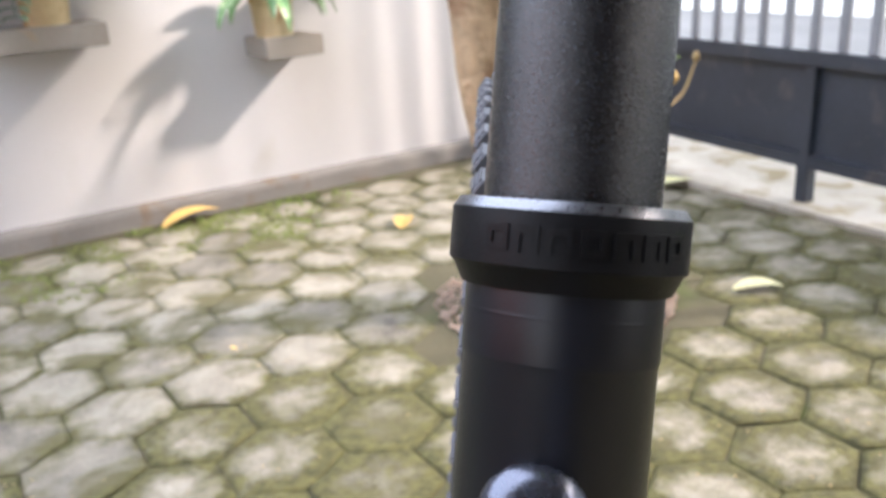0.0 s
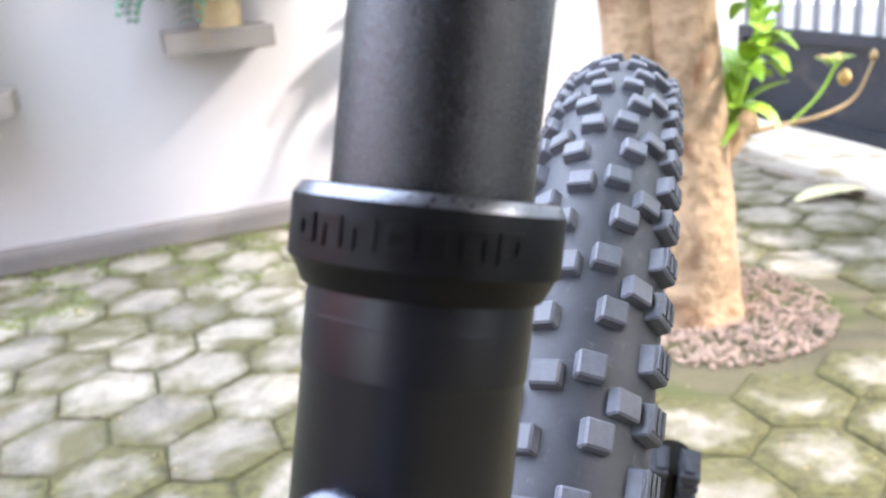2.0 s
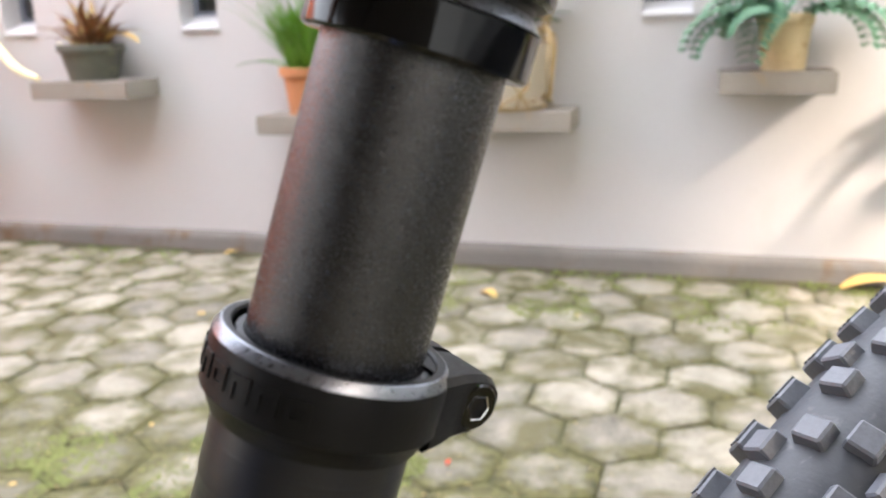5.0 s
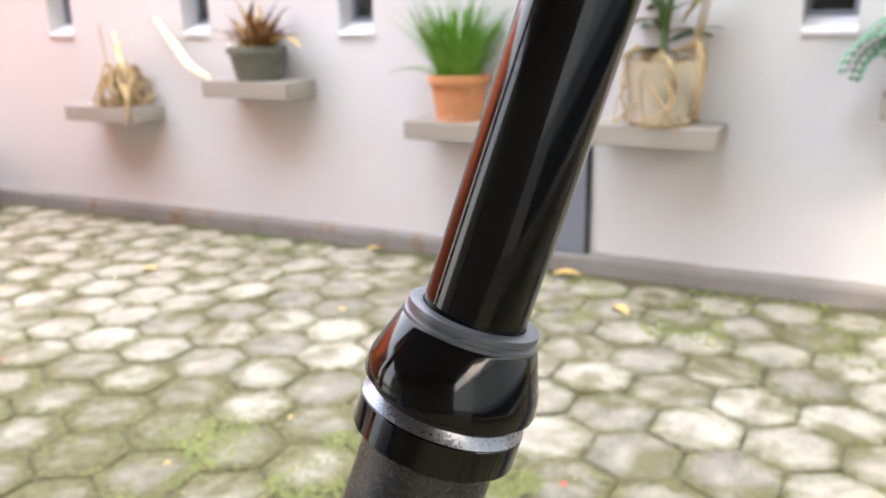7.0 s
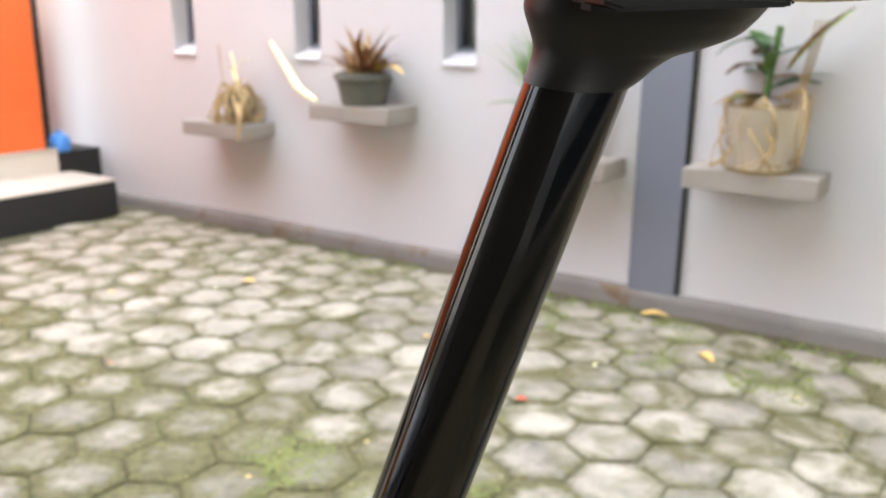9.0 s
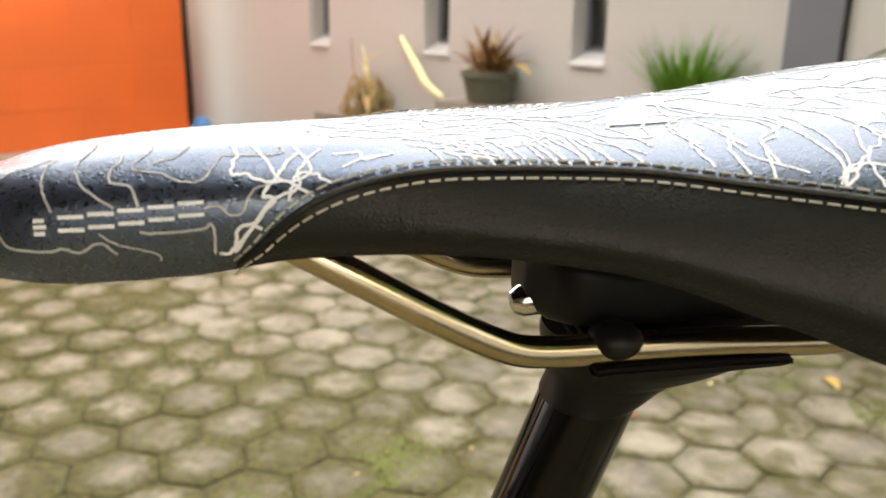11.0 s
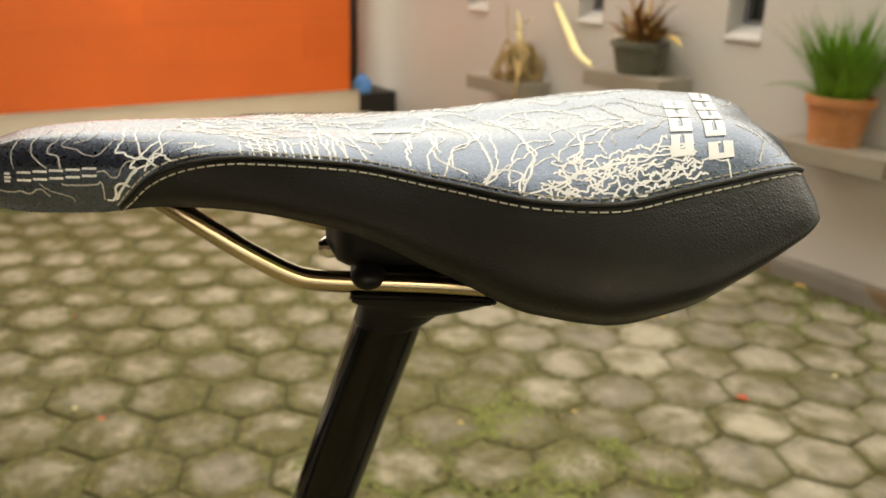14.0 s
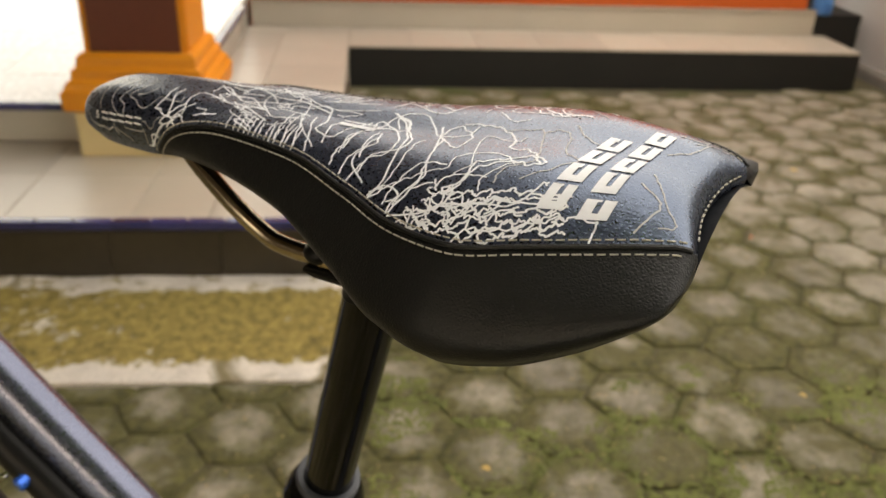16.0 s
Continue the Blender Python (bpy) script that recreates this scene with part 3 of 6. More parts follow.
part("top_rail", box(-0.02, 0.02, G0, G1, GTOP, GTOP + 0.04, bevel=0.003), GATE, gate)
for y0, y1 in ((G0 + 0.041, -2.061), (-2.019, -1.041), (-0.999, -0.021), (0.021, G1 - 0.041)):
    part("sheet_panel", box(0.004, 0.008, y0, y1, GZ0 + 0.04, GZ1 - 0.035), GATE, gate, "scuffed dark steel sheet")
for y in (G1 - 0.02, 0.0, -1.02, -2.04, G0 + 0.02):
    part("post", box(-0.022, 0.022, y - 0.021, y + 0.021, -0.012 if y in (0.0, -2.04) or y == G1 - 0.02 else GZ0 + 0.04, GZ1 - 0.036, bevel=0.003), GATE, gate)
first = None
for k in range(41):
    y = G1 - 0.03 - k * 0.100
    if first is None:
        first = part("bar", box(-0.008, 0.008, -0.016, 0.016, GZ1 + 0.01, GTOP, bevel=0.003), GATE_BAR, gate)
        first.location.y = y
    else:
        b = first.copy()
        scene.collection.objects.link(b)
        b.location.y = y
tagged(part("pavement", wall_with_holes(2.13, 2.72, -8, WALL_Y + 0.2, -0.014, 0.012, []), STRIP), "pale cement strip under the gate", "pavement", kind="structure")

# ---------------------------------------------------------------- tree
tree = thing("tree", (1.140, 1.415, 0), "small tree with peeling orange-brown bark in a gravel pit", "tree")


def trunk(bm, pts, rads, seg=28, rough=0.07):
    q = curve_points(pts, 8)
    rr = [np.interp(i / (len(q) - 1), [k / (len(rads) - 1) for k in range(len(rads))], rads) for i in range(len(q))]
    n0 = len(bm.verts)
    sweep(bm, q, rr, seg)
    for v in list(bm.verts)[n0:]:
        c = min(q, key=lambda p: (p - v.co).length)
        v.co += (v.co - c) * (rough * noise.noise(v.co * 11) + rough * 0.6 * noise.noise(v.co * 31))
    return bm


part("trunk", trunk(bmesh.new(), [(0, 0, -0.03), (0.0, 0, 0.12), (-0.01, 0, 0.35), (-0.04, 0, 0.62), (-0.07, 0.01, 1.1), (-0.02, 0.02, 1.7)], [0.128, 0.104, 0.090, 0.084, 0.075, 0.06]), BARK, tree, smooth=True)
part("limb", trunk(bmesh.new(), [(-0.05, 0.02, 0.20), (-0.12, 0.03, 0.5), (-0.17, 0.04, 0.9), (-0.3, 0.10, 1.7)], [0.06, 0.060, 0.055, 0.035]), BARK, tree, "shaded second stem", smooth=True)
part("limb", trunk(bmesh.new(), [(0.06, -0.02, 0.36), (0.10, -0.03, 0.42), (0.125, -0.035, 0.43)], [0.030, 0.028, 0.027], 16), BARK, tree, "sawn-off stub", smooth=True)
part("cut_face", lathe(bmesh.new(), [(0, 0.003), (0.022, 0.003), (0.026, 0.0), (0.026, -0.004)], 20, Matrix.Translation((0.128, -0.036, 0.431)) @ Matrix.Rotation(radians(75), 4, "Y")), CREAM, tree, "pale sawn face")
part("twig", sweep(bmesh.new(), curve_points([(0.10, -0.02, 0.40), (0.22, -0.02, 0.405), (0.34, -0.02, 0.41), (0.44, -0.02, 0.44), (0.49, -0.02, 0.52)], 6), [0.007 - 0.004 * i / 24 for i in range(25)], 8), ROOT, tree, smooth=True)
part("twig", sweep(bmesh.new(), curve_points([(0.25, -0.02, 0.405), (0.32, -0.03, 0.46), (0.36, -0.04, 0.53)], 6), 0.0035, 8), GREEN, tree, smooth=True)
for k in range(9):
    part("leaf", blade(bmesh.new(), (0.35 + 0.01 * math.cos(k * 2.4), -0.04 + 0.008 * math.sin(k * 2.4), 0.52 + 0.003 * k), k * 2.4, 0.04, 0.014, 60 - 5 * k, 50), GREEN if k < 6 else YELLOW_LEAF, tree)
part("dry_bud", lathe(bmesh.new(), [(0, -0.02), (0.012, -0.012), (0.016, 0), (0.010, 0.014), (0, 0.02)], 12, Matrix.Translation((0.385, -0.04, 0.495))), YELLOW_LEAF, tree, smooth=True)
part("dry_bud", lathe(bmesh.new(), [(0, -0.014), (0.007, -0.008), (0.010, 0), (0.006, 0.012), (0, 0.016)], 12, Matrix.Translation((0.49, -0.02, 0.53))), ROOT, tree, smooth=True)
rnd = random.Random(5)
part("shoot", sweep(bmesh.new(), curve_points([(0.06, -0.02, 0.40), (0.09, -0.05, 0.50), (0.11, -0.06, 0.62), (0.13, -0.06, 0.78)], 6), 0.006, 8), GREEN, tree, smooth=True)
for k in range(34):
    t = rnd.random()
    b = Vector((0.07 + 0.06 * t, -0.03 - 0.035 * min(1, t * 2), 0.43 + 0.34 * t))
    part("leaf", blade(bmesh.new(), b, rnd.uniform(-2.6, 1.6), rnd.uniform(0.085, 0.15), rnd.uniform(0.038, 0.058), rnd.uniform(5, 60), rnd.uniform(40, 100), 7), GREEN, tree)

# unseen crown over the yard, shaped to block the sun: limbs and leaf clumps
bm = bmesh.new()
rnd = random.Random(11)
for k in range(18):
    a = rnd.uniform(0, math.tau)
    L = rnd.uniform(0.6, 2.0)
    trunk(bm, [(-0.02, 0.02, 1.6), (0.35 + 0.3 * L * math.cos(a), -0.2 + 0.3 * L * math.sin(a), 2.7), (1.35 + 0.9 * L * math.cos(a), -1.3 + 1.4 * L * math.sin(a), 3.6 + rnd.uniform(0, 1.9))], [0.050, 0.034, 0.012], 10)
part("limbs", bm, BARK, tree, smooth=True)
verts, faces = [], []
for k in range(46000):
    a, r = rnd.uniform(0, math.tau), math.sqrt(rnd.random())
    c = Vector((1.45 + 2.13 * r * math.cos(a), -1.50 + 3.20 * r * math.sin(a), 4.62 + 1.98 * math.sqrt(1 - r * r) * rnd.uniform(-1, 1)))
    if noise.noise(c * 1.2) < -0.22:
        continue
    d = Vector((rnd.uniform(-1, 1), rnd.uniform(-1, 1), rnd.uniform(-0.7, 0.3))).normalized()
    w = d.cross(Vector((0, 0, 1))).normalized() * rnd.uniform(0.035, 0.055)
    L = rnd.uniform(0.13, 0.21)
    up = Vector((0, 0, 0.008))
    i = len(verts)
    verts += [c, c + d * L * 0.5 + w + up, c + d * L, c + d * L * 0.5 - w + up]
    faces += [(i, i + 1, i + 2), (i, i + 2, i + 3)]
me = bpy.data.meshes.new("crown")
me.from_pydata(verts, [], faces)
me.materials.append(GREEN)
crown = new("crown", me)
crown.parent = tree
tagged(crown, "unseen crown of broad leaves, placed to keep sun off the yard")

bm = bmesh.new()
rnd = random.Random(3)
for k in range(1900):
    a, r = rnd.uniform(0, math.tau), 0.295 * math.sqrt(rnd.random())
    s = rnd.uniform(0.004, 0.009)
    m = Matrix.Translation((1.165 + r * math.cos(a), 1.405 + r * math.sin(a), -0.006 + rnd.uniform(0, 0.008))) @ Euler((rnd.uniform(0, 6), rnd.uniform(0, 6), rnd.uniform(0, 6))).to_matrix().to_4x4() @ Matrix.Diagonal((s, s * 0.8, s * 0.6, 1))
    bmesh.ops.create_icosphere(bm, subdivisions=1, radius=1, matrix=m)
tagged(part("gravel", bm, GRAVEL), "reddish gravel round the foot of the tree", "gravel", kind="stuff")

# ---------------------------------------------------------------- plants on the shelves


def pot(parent, r0, r1, h, material, lip=0.008, label=""):
    bm = lathe(bmesh.new(), [(0, 0), (r0, 0), (r0 + (r1 - r0) * 0.78, h * 0.78), (r1 + lip * 0.2, h * 0.80), (r1 + lip, h * 0.82), (r1 + lip, h * 0.985), (r1 + lip * 0.6, h), (r1 - 0.004, h), (r1 - 0.008, h * 0.86), (0, h * 0.86)], 32)
    part("pot", bm, material, parent, label, smooth=True)
    part("soil", lathe(bmesh.new(), [(0, h * 0.90), (r1 * 0.5, h * 0.895), (r1 - 0.007, h * 0.875)], 20), POT_SOIL, parent)


def roots(parent, n, r, z0, z1, seed, spread=0.02, hang=0.0, rad=0.0035):
    rn = random.Random(seed)
    for k in range(n):
        a = rn.uniform(0, math.tau)
        p0 = Vector((0.35 * r * math.cos(a), 0.35 * r * math.sin(a), z1))
        p1 = Vector((r * math.cos(a + rn.uniform(-0.4, 0.4)), r * math.sin(a + rn.uniform(-0.4, 0.4)), z0 + (z1 - z0) * rn.uniform(0.6, 1.1)))
        p2 = Vector(((r + spread) * math.cos(a + rn.uniform(-0.7, 0.7)), (r + spread) * math.sin(a + rn.uniform(-0.7, 0.7)), z0 + (z1 - z0) * rn.uniform(0.2, 0.5)))
        p3 = Vector(((r + spread * rn.uniform(0.3, 1)) * math.cos(a + rn.uniform(-0.9, 0.9)), (r + spread * 0.6) * math.sin(a + rn.uniform(-0.9, 0.9)), z0 + 0.005))
        part("root", sweep(bmesh.new(), curve_points([p0, p1, p2, p3], 5), rad * rn.uniform(0.7, 1.3), 7), ROOT, parent, smooth=True)


# dry orchid, shelf 1
x0, x1, z = SHELVES[0]
p = thing("potted_orchid", (-2.925, 2.68, z), "dried orchid with tangled tan roots in a small pot", "plant", "potted plants on the wall shelves")
pot(p, 0.056, 0.068, 0.12, GREY_POT, 0.004)
roots(p, 34, 0.072, 0.0, 0.170, 21, 0.034, rad=0.0055)
part("root", sweep(bmesh.new(), curve_points([(0.06, -0.05, 0.10), (0.115, -0.098, 0.05), (0.128, -0.118, -0.01), (0.12, -0.122, -0.075)], 6), [0.011 - 0.0003 * i for i in range(19)], 9), ROOT, p, "thick hanging root", smooth=True)
part("stalk", sweep(bmesh.new(), curve_points([(-0.05, 0, 0.10), (-0.09, 0.0, 0.2), (-0.11, 0, 0.36)], 6), 0.004, 7), ROOT, p, smooth=True)
part("stalk", sweep(bmesh.new(), curve_points([(0.0, 0, 0.10), (0.01, 0.0, 0.2), (-0.03, 0, 0.33)], 6), 0.005, 7), PALE_YELLOW, p, smooth=True)
for k in range(4):
    part("leaf", blade(bmesh.new(), (0.0, 0, 0.16 + 0.03 * k), k * 2.1 + 0.5, 0.09, 0.026, 60, 60), PALE_YELLOW, p)

# bronze bromeliad, shelf 2
x0, x1, z = SHELVES[1]
p = thing("potted_bromeliad", (-2.150, 2.68, z), "bronze-leaved bromeliad in a grey pot", "plant", "potted plants on the wall shelves")
pot(p, 0.088, 0.118, 0.135, GREY_POT, 0.006)
rnd = random.Random(8)
for k in range(44):
    part("leaf", blade(bmesh.new(), (rnd.uniform(-0.05, 0.05), rnd.uniform(-0.04, 0.04), 0.115), rnd.uniform(0, math.tau), rnd.uniform(0.15, 0.27), rnd.uniform(0.018, 0.032), rnd.uniform(30, 80), rnd.uniform(30, 75), 7, tip=0.97), BROMELIAD, p)
part("leaf", blade(bmesh.new(), (0.10, -0.03, 0.15), -0.1, 0.16, 0.05, 25, 70, 7), YELLOW_LEAF, p, "yellowing broad leaf")
part("leaf", blade(bmesh.new(), (-0.12, -0.02, 0.135), math.pi + 0.05, 0.02, 0.02, 40, 40, 4), PALE_YELLOW, p)
p = thing("fallen_frond", (0, 0, 0), "long pale yellow dried frond leaning on a shelf and wall", "dry leaf")
part("blade", sweep(bmesh.new(), curve_points([(-2.362, 2.620, 0.682), (-2.50, 2.66, 0.725), (-2.62, 2.71, 0.805), (-2.78, 2.772, 0.92)], 6), [0.010 + 0.008 * math.sin(i / 18 * math.pi) for i in range(19)], 8), PALE_YELLOW, p, smooth=True)

# grass in terracotta, shelf 3
x0, x1, z = SHELVES[2]
p = thing("potted_grass", (-1.235, 2.68, z), "bright green grassy plant in a terracotta pot", "plant", "potted plants on the wall shelves")
pot(p, 0.085, 0.104, 0.165, TERRACOTTA, 0.010, "weathered terracotta pot")
bm = bmesh.new()
rnd = random.Random(9)
for k in range(330):
    a, r = rnd.uniform(0, math.tau), 0.075 * math.sqrt(rnd.random())
    blade(bm, (r * math.cos(a), r * math.sin(a), 0.135), a + rnd.uniform(-0.8, 0.8), rnd.uniform(0.16, 0.36), rnd.uniform(0.007, 0.012), rnd.uniform(62, 90), rnd.uniform(5, 55), 5, 0.3, tip=0.99)
for k in range(5):
    blade(bm, (-0.05, -0.03, 0.135), math.pi + 0.3 * k - 0.6, 0.22, 0.008, 40, 70, 6, 0.3)
part("blades", bm, GRASS, p)

# orchid in a clear pot, shelf 4
x0, x1, z = SHELVES[3]
p = thing("potted_orchid", (-0.500, 2.678, z), "orchid with thick tan roots in a clear plastic pot", "plant", "potted plants on the wall shelves")
bm = lathe(bmesh.new(), [(0, 0.002), (0.098, 0.002), (0.120, 0.200), (0.124, 0.205), (0.119, 0.205), (0.095, 0.006), (0, 0.006)], 36)
part("pot", bm, CLEAR_POT, p, "clear plastic pot", smooth=True)
part("saucer", lathe(bmesh.new(), [(0, 0), (0.10, 0), (0.112, 0.010), (0.108, 0.012), (0.098, 0.0035), (0, 0.0018)], 32), ROOT, p, smooth=True)
part("bark_mix", lathe(bmesh.new(), [(0, 0.008), (0.090, 0.008), (0.100, 0.09), (0.0, 0.10)], 28), POT_SOIL, p)
roots(p, 22, 0.080, 0.02, 0.20, 31, 0.010, rad=0.004)
roots(p, 17, 0.122, 0.008, 0.235, 33, 0.006, rad=0.0042)
rnd = random.Random(12)
for k in range(16):
    part("leaf", blade(bmesh.new(), (rnd.uniform(-0.03, 0.03), rnd.uniform(-0.03, 0.03), 0.215 + 0.012 * k), rnd.uniform(0, math.tau), rnd.uniform(0.14, 0.24), rnd.uniform(0.040, 0.062), rnd.uniform(10, 50), rnd.uniform(30, 80), 7), (DARK_GREEN, BROMELIAD, DARK_GREEN, FERN)[k % 4], p)
part("stem", sweep(bmesh.new(), curve_points([(0, 0, 0.12), (0.0, 0, 0.26), (0.02, 0, 0.45)], 6), 0.011, 8), DARK_GREEN, p, smooth=True)
for k in range(3):
    part("stem", sweep(bmesh.new(), curve_points([(0.06 + 0.02 * k, 0.0, 0.16), (0.10 + 0.01 * k, 0.0, 0.30), (0.12 + 0.015 * k, 0.01, 0.47)], 6), 0.0035, 7), ROOT, p, smooth=True)
for k in range(2):
    part("leaf", blade(bmesh.new(), (0.06, -0.02, 0.32), -0.2 + 0.5 * k, 0.26, 0.055, 55, 20, 8), (BROMELIAD, GREEN)[k], p)

# fern, shelf 5
x0, x1, z = SHELVES[4]
p = thing("potted_fern", (0.324, 2.68, z), "trailing blue-green fern in a cream pot", "plant", "potted plants on the wall shelves")
pot(p, 0.064, 0.078, 0.165, CREAM_POT, 0.003, "cream pot with brown stain")
rnd = random.Random(14)
for k in range(12):
    a = (math.pi + rnd.uniform(-0.6, 0.9)) if k < 6 else rnd.uniform(-2.6, 0.7)
    L = rnd.uniform(0.20, 0.34)
    pts, ang, q = [], radians(rnd.uniform(20, 60)), Vector((rnd.uniform(-0.04, 0.04), rnd.uniform(-0.04, 0.04), 0.15))
    for i in range(13):
        pts.append(q.copy())
        q = q + (Vector((math.cos(a), math.sin(a) * 0.6 - 0.15, 0)) * math.cos(ang) + Vector((0, 0, math.sin(ang)))) * L / 12
        q.y = min(q.y, 0.085)
        ang -= radians(rnd.uniform(7, 13))
    bm = bmesh.new()
    sweep(bm, pts, 0.0016, 5)
    for i in range(2, 13):
        for sgn in (-1, 1):
            blade(bm, pts[i], a + sgn * 1.15, 0.058 * math.sin(0.5 + 2.4 * i / 13) + 0.016, 0.030, 5, 60, 4)
    part("frond", bm, FERN, p)

# variegated plant, shelf 6
x0, x1, z = SHELVES[5]
p = thing("potted_foliage", (1.020, 2.68, z), "broad variegated leaves in a stained clay pot", "plant", "potted plants on the wall shelves")
pot(p, 0.062, 0.072, 0.135, CREAM_POT, 0.003, "stained clay pot")
rnd = random.Random(15)
for k in range(26):
    part("leaf", blade(bmesh.new(), (rnd.uniform(-0.03, 0.03), rnd.uniform(-0.03, 0.03), 0.125), rnd.uniform(math.pi * 0.9, math.tau * 1.05), rnd.uniform(0.17, 0.30), rnd.uniform(0.045, 0.075), rnd.uniform(25, 75), rnd.uniform(60, 125), 8), PALE_LEAF, p)

# ---------------------------------------------------------------- fallen leaves


def fallen(name, x, y, az, L, w, material, label, curl=25):
    p = thing(name, (x, y, 0.0008), label, "fallen leaf", "fallen leaves on the paving")
    part("blade", blade(bmesh.new(), (-L / 2 * math.cos(az), -L / 2 * math.sin(az), 0.001), az, L, w, curl * 0.8, curl * 1.6, 8, 0.3), material, p)


fallen("fallen_leaf", 0.650, 2.690, 0.25, 0.22, 0.075, YELLOW_LEAF, "large curled yellow-brown leaf on the paving by the wall")
fallen("fallen_leaf", 1.175, 2.161, 0.9, 0.11, 0.060, YELLOW_LEAF, "curled orange-yellow leaf on the paving")
fallen("fallen_leaf", 1.568, 1.112, -0.6, 0.12, 0.050, PALE_YELLOW, "pale yellow leaf on the paving near the tree")
fallen("fallen_leaf", 2.045, 1.880, -0.2, 0.26, 0.085, PALE_YELLOW, "large pale leaf lying before the gate", 14)
for x, y, az, L, w, m in ((-1.262, 2.684, 0.3, 0.05, 0.03, 0), (-2.280, 2.105, 0.5, 0.06, 0.034, 1), (-0.529, 2.380, -0.7, 0.085, 0.040, 0), (-0.803, 2.669, 0.2, 0.10, 0.045, 0), (-1.634, 2.690, 0.8, 0.05, 0.034, 0), (-2.6, 1.7, 0.8, 0.03, 0.02, 1), (-1.35, 2.02, 0.1, 0.03, 0.02, 0)):
    fallen("fallen_leaf", x, y, az, L, w, (YELLOW_LEAF, YELLOW_LEAF)[m], "small dry yellow leaf on the paving")
fallen("fallen_petal", -0.850, 1.774, 0.3, 0.035, 0.02, RED_LEAF, "small red petal on the paving", 40)
rnd = random.Random(44)
for k in range(14):
    fallen("fallen_petal", rnd.uniform(-2.6, 1.2), rnd.uniform(0.2, 2.3), rnd.uniform(0, 6), rnd.uniform(0.012, 0.024), 0.010, (YELLOW_LEAF, PALE_YELLOW, RED_LEAF)[k % 3], "tiny dry petal on the paving", 40)

bm = bmesh.new()
rnd = random.Random(19)
for k in range(1700):
    if k < 200:
        x, y = rnd.uniform(-2.6, -1.20), 0.005 + abs(rnd.gauss(0, 0.028))
    else:
        x, y = rnd.uniform(-2.9, 1.2), 2.70 - abs(rnd.gauss(0, 0.16))
        if noise.noise((x * 2.2, y * 2.2, 4)) < (0.0 if x < -1.2 else -0.08):
            continue
    for j in range(2):
        blade(bm, (x, y, -0.008), rnd.uniform(0, 6.28), rnd.uniform(0.010, 0.026), rnd.uniform(0.004, 0.008), rnd.uniform(30, 80), rnd.uniform(20, 70), 3)
tagged(part("weeds", bm, WEED), "short green weeds in the joints along the wall and terrace", "weeds", kind="stuff")
# low moss cushions on the stones
verts, faces = [], []
rnd = random.Random(23)
for k in range(26000):
    if k < 19000:
        x, y = rnd.uniform(-1.35, 0.0), rnd.uniform(0.05, 1.35)
        d = noise.noise((x * 5.5, y * 5.5, 9)) + 0.5 * noise.noise((x * 15, y * 15, 2)) - 1.0 * abs(x + 0.85) + 0.12 + 0.55 * math.exp(-((x + 0.97) / 0.15) ** 2 - ((y - 0.72) / 0.36) ** 2)
    else:
        x, y = rnd.uniform(-1.15, 1.0), rnd.uniform(2.2, 2.68)
        d = noise.noise((x * 5.5, y * 5.5, 9)) + 0.5 * noise.noise((x * 15, y * 15, 2)) - 0.02
    if d < 0:
        continue
    c = Vector((x, y, -0.001))
    i = len(verts)
    a, s, h = rnd.uniform(0, math.tau), rnd.uniform(0.003, 0.008), rnd.uniform(0.001, 0.0035)
    verts += [c + Vector((s * math.cos(a + q * math.tau / 5), s * math.sin(a + q * math.tau / 5), 0)) for q in range(5)] + [c + Vector((0, 0, h + 0.001))]
    faces += [(i + q, i + (q + 1) % 5, i + 5) for q in range(5)]
me = bpy.data.meshes.new("moss")
me.from_pydata(verts, [], faces)
me.materials.append(MOSS)
tagged(new("moss", me), "low yellow-green moss cushions on the paving stones", "moss", kind="stuff")

# crumbs of dry leaf and grit on the stones
verts, faces = [], []
rnd = random.Random(29)
for k in range(1500):
    c = Vector((rnd.uniform(-2.8, 1.6), rnd.uniform(0.05, 2.65), 0.0022)) if k < 520 else Vector((rnd.gauss(-0.75, 0.45), rnd.uniform(-0.3, 1.4), 0.0022))
    a, s = rnd.uniform(0, math.tau), rnd.uniform(0.0015, 0.0045)
    d, e = Vector((math.cos(a), math.sin(a), 0.2)) * s, Vector((-math.sin(a), math.cos(a), -0.1)) * s * 0.6
    i = len(verts)
    verts += [c - d, c + e, c + d, c - e, c + Vector((0, 0, s * 0.5))]
    faces += [(i + q, i + (q + 1) % 4, i + 4) for q in range(4)]
me = bpy.data.meshes.new("crumbs")
me.from_pydata(verts, [], faces)
me.materials.append(ROOT)
tagged(new("crumbs", me), "pale crumbs of dry leaf and grit on the paving", "leaf litter", kind="stuff")

# ---------------------------------------------------------------- bicycle
# local axes: x to the rear, y to the right-hand side, z up in the plane of the leaning bicycle; the origin lies on the seat tube's axis
BIKE = Matrix(((0.58279, -0.80682, 0.09696, 0), (0.81262, 0.57863, -0.06954, 0), (0, 0.11932, 0.99286, 0.7), (0, 0, 0, 1)))
WHEEL, WR = Vector((0.3830, -0.0158, -0.3165)), 0.3555
BASE = Vector((0.3830, 0, -0.7045))
bike = new("bicycle")
bike.matrix_world = BIKE @ Matrix.Translation(BASE)
tagged(bike, "leaning black mountain bicycle with dropper seatpost and printed saddle", "bicycle")
AX = Matrix.Rotation(math.atan(0.3089), 4, "Y")      # the seat tube's axis


AXC = AX @ Matrix.Translation((0, 0, 0.0309))        # seat clamp
AXK = AX @ Matrix.Translation((0, 0, 0.0361))        # seatpost collar
